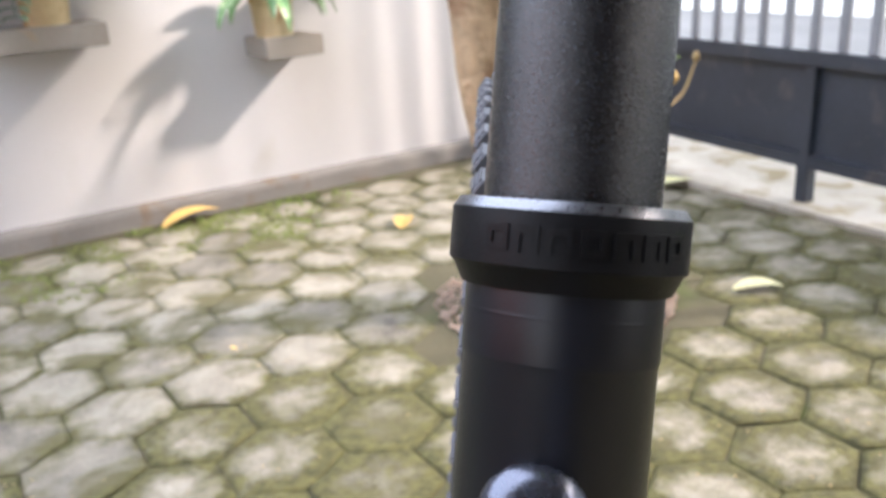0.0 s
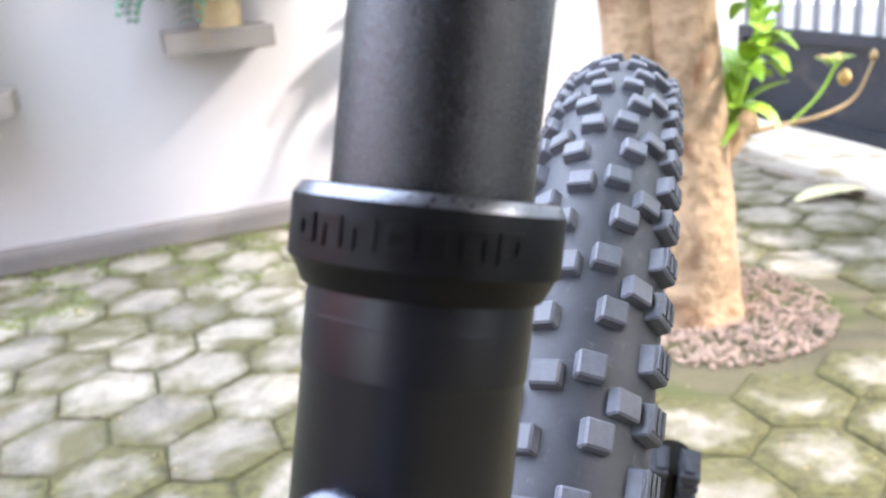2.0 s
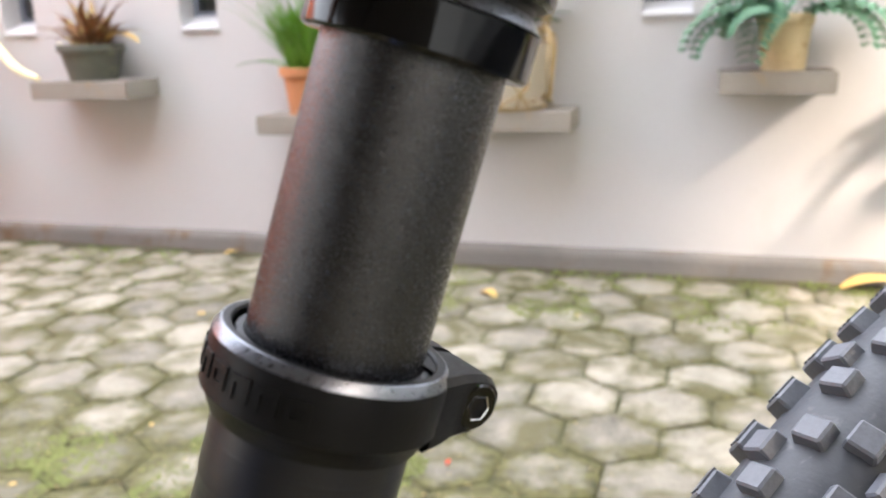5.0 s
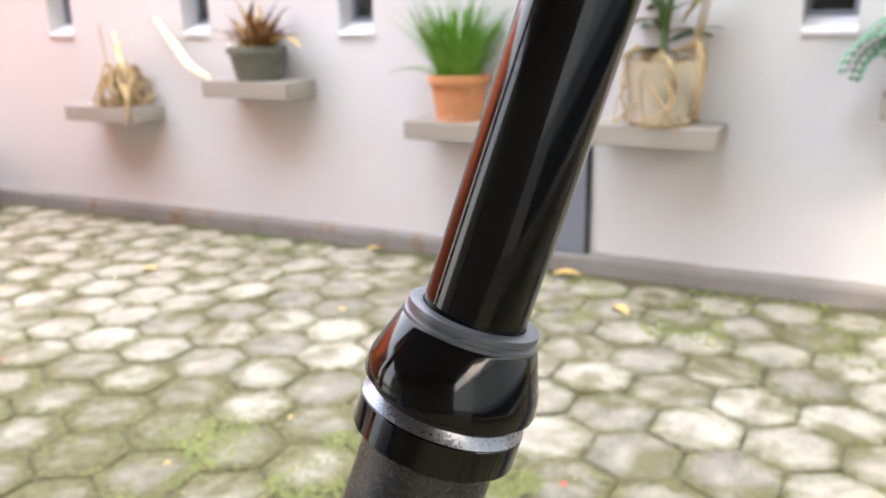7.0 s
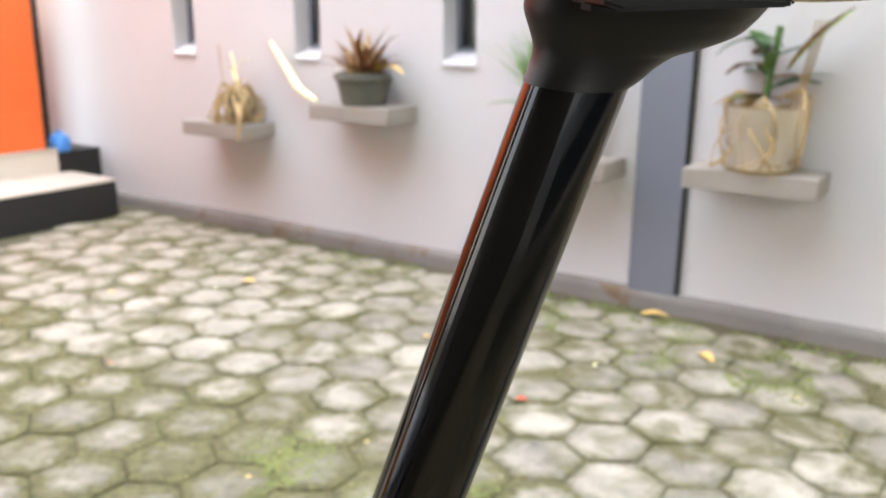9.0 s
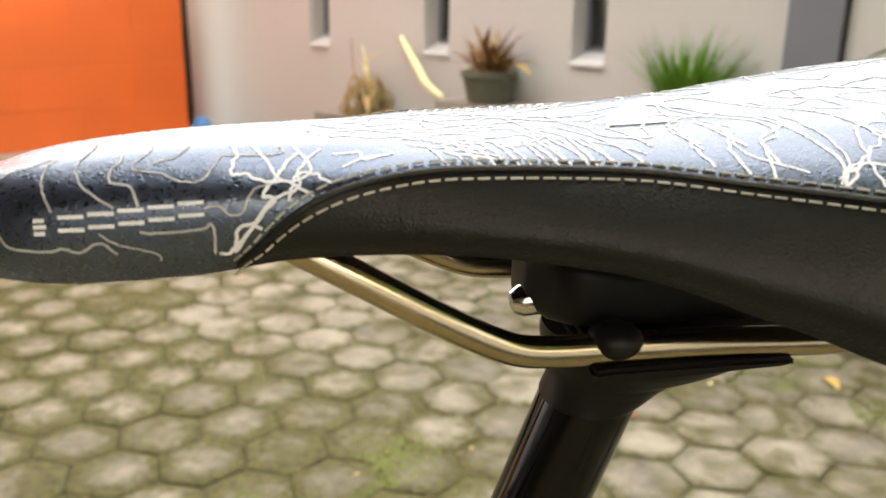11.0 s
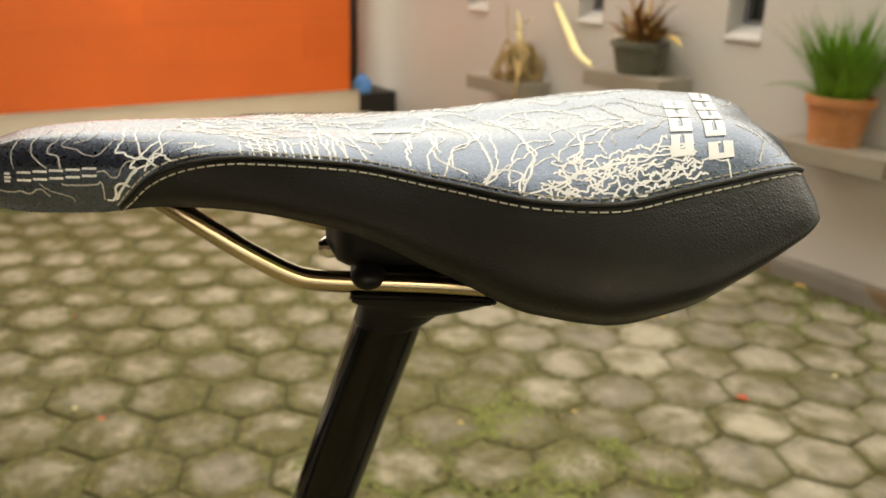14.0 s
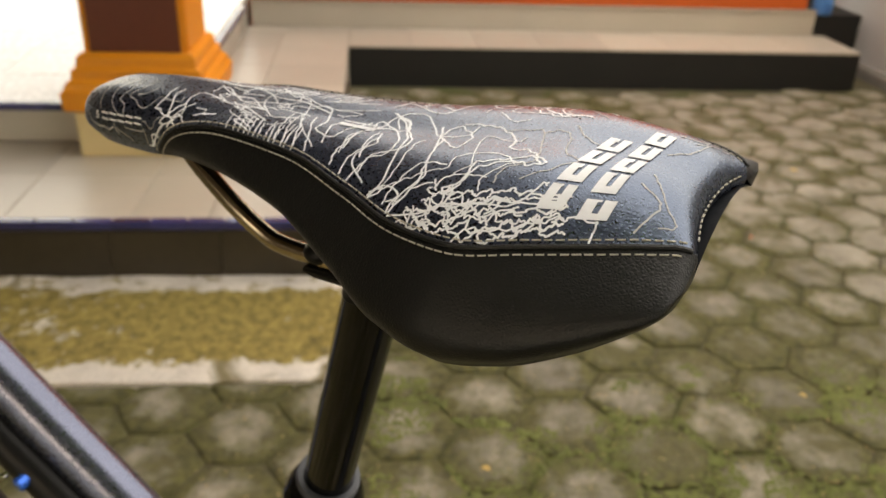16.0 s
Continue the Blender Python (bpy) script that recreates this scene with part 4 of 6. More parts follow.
SH = Vector((0.0206, 0, 0.0675))                     # saddle and post head


def bpart(name, bm, material, parent=bike, label="", smooth=True):
    bmesh.ops.translate(bm, vec=-BASE, verts=bm.verts)
    return part(name, bm, material, parent, label, smooth)


def hpart(name, bm, material, parent=bike, label="", smooth=True):
    bmesh.ops.translate(bm, vec=SH - BASE, verts=bm.verts)
    return part(name, bm, material, parent, label, smooth)


# frame
seat_tube = bpart("seat_tube", lathe(bmesh.new(), [(0.0175, -0.42), (0.0175, 0.0440), (0.01765, 0.0443), (0.0178, 0.0450), (0.0178, 0.0690), (0.0172, 0.0705), (0.0160, 0.0705), (0.0160, 0.05)], 64, AXC), FRAME)
bpart("band", lathe(bmesh.new(), [(0.0178, 0.0520), (0.01784, 0.0523), (0.01784, 0.0526), (0.0178, 0.0529)], 64, AXC), FRAME, seat_tube)
TT0, TT1 = Vector((0.008, 0, -0.045)), Vector((-0.44, 0, 0.262))
bpart("top_tube", sweep(bmesh.new(), [TT0.lerp(TT1, i / 12) for i in range(13)], [0.0165 + 0.002 * i / 12 for i in range(13)], 40), TUBE)
bm = bmesh.new()
bmesh.ops.create_uvsphere(bm, u_segments=28, v_segments=16, radius=1, matrix=AXC @ Matrix.Translation((-0.0165, 0.004, 0.0205)) @ Matrix.Diagonal((0.0056, 0.0094, 0.0086, 1)))
bpart("cable_port", bm, PORT, seat_tube, "shiny rounded cable port")
# rear shock under the top tube
S0, S1 = Vector((-0.03, 0, -0.075)), Vector((-0.27, 0, 0.085))
shock = bpart("shock", sweep(bmesh.new(), [S0.lerp(S1, t) for t in (0, 0.04, 0.05, 0.55, 0.56, 0.97, 1)], [0.012, 0.014, 0.0195, 0.0195, 0.016, 0.016, 0.012], 32), BLACK_PLASTIC, bike, "black rear shock")
R0, R1 = Vector((-0.075, -0.022, 0.004)), Vector((-0.235, -0.022, 0.104))
reservoir = bpart("reservoir", sweep(bmesh.new(), [R0.lerp(R1, t) for t in (0, 0.02, 0.05, 0.95, 0.98, 1)], [0.010, 0.012, 0.0125, 0.0125, 0.012, 0.010], 28), BLACK_PLASTIC, shock, "black shock reservoir")
for t, h, r, m, nm in ((0.67, 0.004, 0.0050, BLUE_DIAL, "dial"), (0.74, -0.005, 0.0022, CHROME, "bolt"), (0.58, -0.003, 0.0026, CHROME, "bolt"), (0.48, 0.001, 0.0022, CHROME, "bolt"), (0.80, 0.003, 0.0018, CHROME, "bolt"), (0.40, -0.004, 0.0020, CHROME, "bolt")):
    c = R0.lerp(R1, t) + Vector((0.53, 0, 0.85)) * h
    bpart(nm, lathe(bmesh.new(), [(0, 0.0160), (r * 0.8, 0.0160), (r, 0.0150), (r, 0.009), (0, 0.009)], 18, Matrix.Translation(c) @ Matrix.Rotation(radians(90), 4, "X")), m, reservoir, "blue anodised dial" if nm == "dial" else "")
bpart("mount", sweep(bmesh.new(), [S0 + Vector((0, 0.02, 0)), S0 - Vector((0, 0.02, 0))], 0.012, 20), FRAME, shock)
bpart("down_tube", sweep(bmesh.new(), [Vector((-0.13, 0, -0.40)), Vector((-0.50, 0, 0.06))], 0.024, 28), FRAME)

# seat clamp
prof = [(0.0180, 0.0570), (0.0188, 0.0567), (0.0204, 0.0600), (0.0212, 0.0608), (0.0212, 0.0695), (0.0211, 0.0699), (0.0200, 0.0716), (0.0197, 0.0717), (0.0184, 0.0717), (0.0180, 0.0713), (0.0180, 0.0570)]
clamp = bpart("seat_clamp", lathe(bmesh.new(), prof, 96, AXC, [0, 0, 0, 0, 0, 1, 1, 0, 0, 0]), [CLAMP, CLAMP_EDGE], bike, "black seat clamp with brushed upper bevel")
bm = bmesh.new()
# ears for the pinch bolt
EAR = ((0.0120, 0.0172, 0.0574, 0.0712), (0.0160, 0.0158, 0.0576, 0.0710), (0.0195, 0.0142, 0.0578, 0.0707), (0.0225, 0.0132, 0.0580, 0.0704), (0.0262, 0.0127, 0.0583, 0.0701), (0.0288, 0.0125, 0.0592, 0.0692), (0.0305, 0.0123, 0.0607, 0.0677), (0.0312, 0.0120, 0.0626, 0.0658))
for sy in (-1, 1):
    rings = []
    for x, w, z0, z1 in EAR:
        e = min(0.0012, (z1 - z0) * 0.3)
        q = [(0.0012, z0), (w - e, z0), (w, z0 + e), (w, z1 - e), (w - e, z1), (0.0012, z1)]
        rings.append([bm.verts.new(AXC @ Vector((x, sy * a, b))) for a, b in q])
    for a, b in zip(rings, rings[1:]):
        for k in range(6):
            bm.faces.new((a[k], a[(k + 1) % 6], b[(k + 1) % 6], b[k]))
    bm.faces.new(rings[0][::-1])
    bm.faces.new(rings[-1])
bmesh.ops.recalc_face_normals(bm, faces=bm.faces[:])
bpart("ear", bm, CLAMP, clamp)
bm = lathe(bmesh.new(), [(0.0, 0.0112), (0.0024, 0.0112), (0.0025, 0.0134), (0.0042, 0.0134), (0.0046, 0.0130), (0.0046, 0.0100)], 24, AXC @ Matrix.Translation((0.0252, 0, 0.0642)) @ Matrix.Rotation(radians(90), 4, "X"))
bolt = bpart("bolt", bm, GLOSS, clamp, "black hex-socket pinch bolt")
# bright steel edge stands in for glints inside the socket
bpart("socket", lathe(bmesh.new(), [(0.0017, 0.0114), (0.0022, 0.0120), (0.0024, 0.0136), (0.0026, 0.0137), (0.0027, 0.0133)], 6, AXC @ Matrix.Translation((0.0252, 0, 0.0642)) @ Matrix.Rotation(radians(90), 4, "X")), CHROME, bolt, "bright socket edge added for the bolt's glints", smooth=False)
bpart("bolt_end", lathe(bmesh.new(), [(0, 0.0165), (0.0028, 0.0165), (0.0030, 0.0160), (0.0030, 0.010)], 18, AXC @ Matrix.Translation((0.0252, 0, 0.0642)) @ Matrix.Rotation(radians(-90), 4, "X")), BLACK_PLASTIC, clamp)
# raised plain marks round the clamp's band, in place of its lettering
for k in range(7):
    a0 = radians(141 + 14.2 * k)
    bm = bmesh.new()
    for lo, hi, z0, z1 in ((-0.42, -0.22, 0.0632, 0.0674), (0.22, 0.42, 0.0632, 0.0674), (-0.22, 0.22, 0.0662, 0.0674)) + (((-0.22, 0.22, 0.0632, 0.0644),) if k % 3 == 0 else ()):
        q = [bm.verts.new(AXC @ Vector((r * math.cos(a0 + a * radians(13)), r * math.sin(a0 + a * radians(13)), z + 0.0004 * a))) for r in (0.02110, 0.02155) for a, z in ((lo, z0), (hi, z0), (hi, z1), (lo, z1))]
        for f in ((4, 5, 6, 7), (0, 1, 5, 4), (1, 2, 6, 5), (2, 3, 7, 6), (3, 0, 4, 7)):
            bm.faces.new([q[j] for j in f])
    bpart("raised_mark", bm, CLAMP, clamp, smooth=False)

# dropper seatpost
post = bpart("seatpost", lathe(bmesh.new(), [(0.0158, -0.02), (0.0158, 0.155), (0.0150, 0.1555)], 72, AX), POST, bike, "textured black lower seatpost tube")
bpart("collar", lathe(bmesh.new(), [(0.0158, 0.1160), (0.0186, 0.1162), (0.0192, 0.1168), (0.0192, 0.1238), (0.0188, 0.1242)], 72, AXK), GLOSS, post, "gloss black collar base")
bm = lathe(bmesh.new(), [(0.0188, 0.1242), (0.0192, 0.1243), (0.0176, 0.1262), (0.0174, 0.1266)], 72, AXK)
bpart("ring", bm, CLAMP_EDGE, post, "brushed dark ring")
bpart("collar_groove", lathe(bmesh.new(), [(0.0174, 0.1262), (0.0174, 0.1280), (0.0190, 0.1284)], 72, AXK), BLACK_PLASTIC, post)
bm = lathe(bmesh.new(), [(0.0190, 0.1284), (0.0200, 0.1290), (0.0202, 0.1298), (0.0198, 0.1335), (0.0160, 0.1440), (0.0156, 0.1444)], 72, AXK)
bpart("collar", bm, GLOSS, post, "gloss black conical collar")
bpart("seal", lathe(bmesh.new(), [(0.0156, 0.1440), (0.0155, 0.1452), (0.0149, 0.1455), (0.0148, 0.1462), (0.0152, 0.1465), (0.0151, 0.1478), (0.0135, 0.1482), (0.0121, 0.1480)], 72, AXK), SEAL, post, "grey double-lipped wiper seal")
bpart("stanchion", lathe(bmesh.new(), [(0.0119, 0.14), (0.0119, 0.3250)], 72, AX), GLOSS, post, "gloss black stanchion")


def loft(bm, sections):
    """Closed sections of equal length, joined in turn and capped."""
    rings = [[bm.verts.new(p) for p in s] for s in sections]
    for a, b in zip(rings, rings[1:]):
        for k in range(len(a)):
            bm.faces.new((a[k], a[(k + 1) % len(a)], b[(k + 1) % len(a)], b[k]))
    bm.faces.new(rings[0][::-1])
    bm.faces.new(rings[-1])
    return bm


def oval(c, a, b, n=28, e=2.4, m=None):
    out = []
    for k in range(n):
        t = k / n * math.tau
        x, y = math.copysign(abs(math.cos(t)) ** (2 / e), math.cos(t)) * a, math.copysign(abs(math.sin(t)) ** (2 / e), math.sin(t)) * b
        out.append(Vector((c[0] + x, c[1] + y, c[2])))
    return out


axd = AX.to_3x3() @ Vector((0, 0, 1))
secs = []
HEAD = ((0.2405, 0.0123, 0.0123, 0.0123), (0.2425, 0.0123, 0.0150, 0.0123), (0.2455, 0.0124, 0.0178, 0.0127), (0.2485, 0.0130, 0.0225, 0.0135), (0.2505, 0.0140, 0.0300, 0.0150), (0.2535, 0.0160, 0.0370, 0.0170), (0.2575, 0.0185, 0.0400, 0.0190), (0.2615, 0.0195, 0.0420, 0.0200))
for q in curve_points([(r[0], r[1], r[2]) for r in HEAD], 5):
    s, fwd, back = q
    wid = float(np.interp(s, [r[0] for r in HEAD], [r[3] for r in HEAD]))
    c = axd * s
    secs.append(oval((c.x + (back - fwd) / 2, 0, c.z), (back + fwd) / 2, wid, 56, 2.1))
hpart("head", loft(bmesh.new(), secs), BLACK_PLASTIC, post, "black forged post head")
# lower cradle running back under the rails
bm = bmesh.new()
for sy in (-1, 1):
    loft(bm, [[Vector((x, sy * 0.0205 + y, z)) for y, z in ((-0.0065, zt), (0.0065, zt), (0.0065, zb), (-0.0065, zb))] for x, zt, zb in ((0.0600, 0.2522, 0.2504), (0.064, 0.2526, 0.2488), (0.080, 0.2526, 0.2494), (0.095, 0.2526, 0.2500), (0.1056, 0.2525, 0.2503), (0.1070, 0.2519, 0.2508))])
bmesh.ops.bevel(bm, geom=bm.edges[:], offset=0.0009, segments=2, affect="EDGES")
hpart("cradle", bm, BLACK_PLASTIC, post)
hpart("cradle_bridge", box(0.062, 0.100, -0.018, 0.018, 0.2478, 0.2526, bevel=0.0015), BLACK_PLASTIC, post)
for sy, cx in ((-1, 0.0), (1, 0.0)):
    bm = bmesh.new()
    bmesh.ops.create_uvsphere(bm, u_segments=20, v_segments=12, radius=1, matrix=Matrix.Translation((0.0658 + cx, sy * 0.0222, 0.2574)) @ Matrix.Diagonal((0.0062, 0.0054, 0.0040, 1)))
    hpart("rail_clip", bm, BLACK_PLASTIC, post)
bm = loft(bmesh.new(), [[Vector((x, q.x, zc + q.y)) for q in [Vector((math.copysign(abs(math.cos(t)) ** 0.45, math.cos(t)) * w, math.copysign(abs(math.sin(t)) ** 0.45, math.sin(t)) * h)) for t in [k / 32 * math.tau for k in range(32)]]] for x, zc, w, h in (
    (0.0500, 0.2635, 0.0040, 0.0040), (0.0504, 0.2635, 0.0060, 0.0066), (0.0530, 0.2640, 0.0085, 0.0076), (0.0545, 0.2645, 0.0130, 0.0084), (0.0585, 0.2648, 0.0170, 0.0088), (0.0620, 0.2648, 0.0180, 0.0088),
    (0.0680, 0.2646, 0.0180, 0.0084), (0.0690, 0.2640, 0.0180, 0.0078), (0.0765, 0.2640, 0.0180, 0.0080), (0.0775, 0.2650, 0.0180, 0.0092), (0.0850, 0.2650, 0.0180, 0.0092), (0.0865, 0.2645, 0.0180, 0.0084), (0.0925, 0.2640, 0.0180, 0.0078), (0.0965, 0.2615, 0.0175, 0.0056), (0.0995, 0.2590, 0.0165, 0.0034), (0.1005, 0.2580, 0.0120, 0.0012))])
hpart("upper_clamp", bm, BLACK_PLASTIC, post)
hpart("clamp_strut", sweep(bmesh.new(), [(0.0580, -0.006, 0.2660), (0.0625, -0.006, 0.2860)], 0.0034, 14), BLACK_PLASTIC, post)
hpart("clamp_bolt", lathe(bmesh.new(), [(0, 0.0040), (0.0026, 0.0036), (0.0038, 0.0014), (0.0040, -0.002), (0.0040, -0.010), (0, -0.010)], 20, Matrix.Translation((0.0515, -0.0035, 0.2585)) @ Matrix.Rotation(radians(-100), 4, "Y")), CHROME, post, "rounded bright clamp bolt")
hpart("clamp_tail", sweep(bmesh.new(), curve_points([(0.0960, -0.006, 0.2628), (0.1043, -0.006, 0.2632), (0.1104, -0.006, 0.2643), (0.1145, -0.006, 0.2690), (0.1165, -0.006, 0.2760)], 5), 0.0019, 12), BLACK_PLASTIC, post)

# saddle: stations along x with top height, seam half-width and height, widest half-width, lower edge height
ST_U = [-0.0690, -0.0672, -0.0630, -0.0560, -0.0450, -0.0200, 0.0000, 0.0300, 0.0600, 0.0900, 0.1150, 0.1350, 0.1550, 0.1720, 0.1840, 0.1900, 0.1935, 0.1952]
ST_TOP = [0.2800, 0.2838, 0.2880, 0.2918, 0.2945, 0.2972, 0.2980, 0.2986, 0.2997, 0.3020, 0.3052, 0.3080, 0.3104, 0.3104, 0.3084, 0.3058, 0.3024, 0.2985]
ST_SW = [0.0010, 0.0055, 0.0095, 0.0130, 0.0160, 0.0190, 0.0205, 0.0215, 0.0250, 0.0350, 0.0450, 0.0480, 0.0425, 0.0368, 0.0322, 0.0290, 0.0268, 0.0240]
ST_SH = [0.2795, 0.2815, 0.2845, 0.2870, 0.2890, 0.2905, 0.2920, 0.2960, 0.2962, 0.2950, 0.2945, 0.2955, 0.2980, 0.3000, 0.3010, 0.3008, 0.2995, 0.2970]
ST_W = [0.0015, 0.0070, 0.0115, 0.0150, 0.0178, 0.0200, 0.0220, 0.0282, 0.0362, 0.0482, 0.0600, 0.0655, 0.0632, 0.0572, 0.0515, 0.0483, 0.0448, 0.0370]
ST_B = [0.2785, 0.2765, 0.2748, 0.2738, 0.2732, 0.2746, 0.2780, 0.2800, 0.2782, 0.2708, 0.2640, 0.2634, 0.2675, 0.2740, 0.2806, 0.2848, 0.2882, 0.2920]


def smooth_at(table, u):
    """Monotone-looking cubic through a table of stations."""
    k = min(max(int(np.searchsorted(ST_U, u)) - 1, 0), len(ST_U) - 2)
    h = ST_U[k + 1] - ST_U[k]
    t = min(max((u - ST_U[k]) / h, 0.0), 1.0)

    def slope(i):
        if i <= 0 or i >= len(ST_U) - 1:
            j = min(max(i, 0), len(ST_U) - 2)
            return (table[j + 1] - table[j]) / (ST_U[j + 1] - ST_U[j])
        a = (table[i] - table[i - 1]) / (ST_U[i] - ST_U[i - 1])
        b = (table[i + 1] - table[i]) / (ST_U[i + 1] - ST_U[i])
        return 0.0 if a * b <= 0 else 2 * a * b / (a + b)

    a, b = table[k], table[k + 1]
    return (2 * t ** 3 - 3 * t ** 2 + 1) * a + (t ** 3 - 2 * t ** 2 + t) * h * slope(k) + (-2 * t ** 3 + 3 * t ** 2) * b + (t ** 3 - t ** 2) * h * slope(k + 1)


def saddle_section(u):
    top, sw, sh, w, b = (smooth_at(q, u) for q in (ST_TOP, ST_SW, ST_SH, ST_W, ST_B))
    dip = 0.0012 * math.exp(-((u - 0.10) / 0.07) ** 2)
    tuck = 0.0028 + 0.0047 * min(max((u - 0.085) / 0.045, 0.0), 1.0)
    pts = [(0.0, top - dip), (sw * 0.52, top - 0.10 * (top - sh)), (sw, sh), (w, b + (sh - b) * 0.38), (w - min(tuck, w * 0.3), b)]
    return curve_points([(p[0], 0, p[1]) for p in pts], 8)      # 33 points; the seam lies at number 16


SEC = {}


def on_saddle(u, tau, side):
    """A place on the saddle's skin: tau 0 at the ridge, 0.5 at the seam line, 1 at the lower edge; side -1 is the left-hand side."""
    key = round(u, 5)
    if key not in SEC:
        SEC[key] = saddle_section(u)
    s = SEC[key]
    f = min(max(tau, 0.0), 1.0) * 32
    i = min(int(f), 31)
    q = s[i].lerp(s[i + 1], f - i)
    # between its two rear lobes the tail is hollowed
    k = min(max((u - 0.172) / 0.0232, 0.0), 1.0)
    return Vector((u - 0.0050 * k * k * max(0.0, 1 - (q.x / 0.026) ** 2), side * q.x, q.z))


def seam_tau(u):
    """Where the cover ends: the seam runs level, then turns down at the nose."""
    if u >= 0.026:
        return 0.5
    if u <= -0.0125:
        return 1.0
    t = (0.026 - u) / 0.0385
    return 0.5 + 0.5 * t ** 4.0


def skin(u, v):
    """The cover in its own terms: v from -1 (seam on the left) to 1 (seam on the right)."""
    p = on_saddle(u, abs(v) * seam_tau(u), -1 if v < 0 else 1)
    du = on_saddle(min(u + 0.0006, 0.1951), abs(v) * seam_tau(u), -1 if v < 0 else 1) - on_saddle(max(u - 0.0006, -0.0689), abs(v) * seam_tau(u), -1 if v < 0 else 1)
    a, b = v - 0.02, v + 0.02
    dv = on_saddle(u, min(abs(b), 1.0) * seam_tau(u), -1 if b < 0 else 1) - on_saddle(u, min(abs(a), 1.0) * seam_tau(u), -1 if a < 0 else 1)
    n = du.cross(dv)
    n = n.normalized() if n.length > 1e-12 else Vector((0, 0, 1))
    return p, n


us = sorted({*[-0.069 + 0.2642 * i / 150 for i in range(151)], *[-0.0125 + 0.0385 * i / 30 for i in range(31)]})
bm = bmesh.new()
rows = []
for u in us:
    rows.append([bm.verts.new(on_saddle(u, abs(v) * seam_tau(u), -1 if v < 0 else 1)) for v in [k / 24 - 1 for k in range(49)]])
for a, b in zip(rows, rows[1:]):
    for k in range(48):
        bm.faces.new((a[k], b[k], b[k + 1], a[k + 1]))
edge = rows[-1]
for f, dx in ((0.5, -0.0004), (1.0, -0.0020)):      # the cover rolls down over the back
    row = [bm.verts.new((v.co.x + dx, v.co.y, v.co.z + (0.2925 - v.co.z) * f)) for v in rows[-1]]
    for k in range(48):
        bm.faces.new((edge[k], row[k], row[k + 1], edge[k + 1]))
    edge = row
bmesh.ops.recalc_face_normals(bm, faces=bm.faces[:])
# underside and shell
bmu = bmesh.new()
rows = []
for u in us:
    w, b = on_saddle(u, 1.0, 1).y, on_saddle(u, 1.0, 1).z
    rows.append([bmu.verts.new((u, q * w, b + (1 - q * q) * min(0.012, 0.3 * w))) for q in [k / 8 - 1 for k in range(17)]])
for a, b in zip(rows, rows[1:]):
    for k in range(16):
        bmu.faces.new((a[k], a[k + 1], b[k + 1], b[k]))
saddle = hpart("saddle", bmu, BLACK_PLASTIC, bike, "black saddle with white line print, base shell")
hpart("cover", bm, COVER, saddle, "grey-black grained cover")
for side in (-1, 1):
    bm = bmesh.new()
    rows = []
    for u in [q for q in us if q >= -0.0125]:
        t0 = seam_tau(u)
        rows.append([bm.verts.new(on_saddle(u, t0 + (1 - t0) * k / 14, side)) for k in range(15)])
    for a, b in zip(rows, rows[1:]):
        for k in range(14):
            bm.faces.new((a[k], b[k], b[k + 1], a[k + 1]) if side < 0 else (a[k + 1], b[k + 1], b[k], a[k]))
    bm.faces.new(rows[-1])
    hpart("side_panel", bm, SIDE, saddle, "plain black grained side panel")
    sm = [u for u in us if -0.0120 <= u <= 0.1945]
    bm = sweep(bmesh.new(), [skin(u, side * 0.999)[0] + skin(u, side * 0.999)[1] * 0.0001 for u in sm], 0.0008, 8)
    hpart("piping", bm, SIDE, saddle)
    # two rows of stitches, one on either side of the seam
    for off, nm in ((-0.0022, "stitching"), (0.0022, "stitching")):
        bm = bmesh.new()
        pts = []
        for u in [-0.0120 + 0.2062 * i / 900 for i in range(901)]:
            t0 = seam_tau(u)
            c = on_saddle(u, t0, side)
            lo, hi = on_saddle(u, min(1.0, t0 + 0.03), side), on_saddle(u, t0 - 0.03, side)
            d = (lo - hi).normalized()
            q = c + d * off
            out = Vector((0, side, 0.5)).normalized()
            pts.append(q + out * 0.0002)
        acc, run = 0.0, []
        for a, b in zip(pts, pts[1:]):
            L = (b - a).length
            if (acc % 0.0031) < 0.0025:
                run.append(a)
            elif len(run) > 1:
                sweep(bm, run[::3] + [run[-1]], 0.00026, 5)
                run = []
            else:
                run = []
            acc += L
        hpart(nm, bm, THREAD, saddle, "cream stitching")
bm = bmesh.new()
for k in range(15):
    v = (k - 7) / 9
    pts = [skin(0.1946, v - 0.028)[0] + Vector((0.0006, 0, 0.0002)), skin(0.1946, v + 0.028)[0] + Vector((0.0006, 0, 0.0002))]
    sweep(bm, pts, 0.0003, 5)
hpart("stitching", bm, THREAD, saddle, "cream tail stitching")

# white map-like line print
rl = random.Random(77)


def spread(u):
    """How far strokes fan out where the cover narrows towards the seam's turn."""
    t = min(max((0.026 - u) / 0.0385, 0.0), 1.0)
    return (0.5 + 0.5 * t ** 2.2) / (0.5 + 0.5 * t ** 4.0)


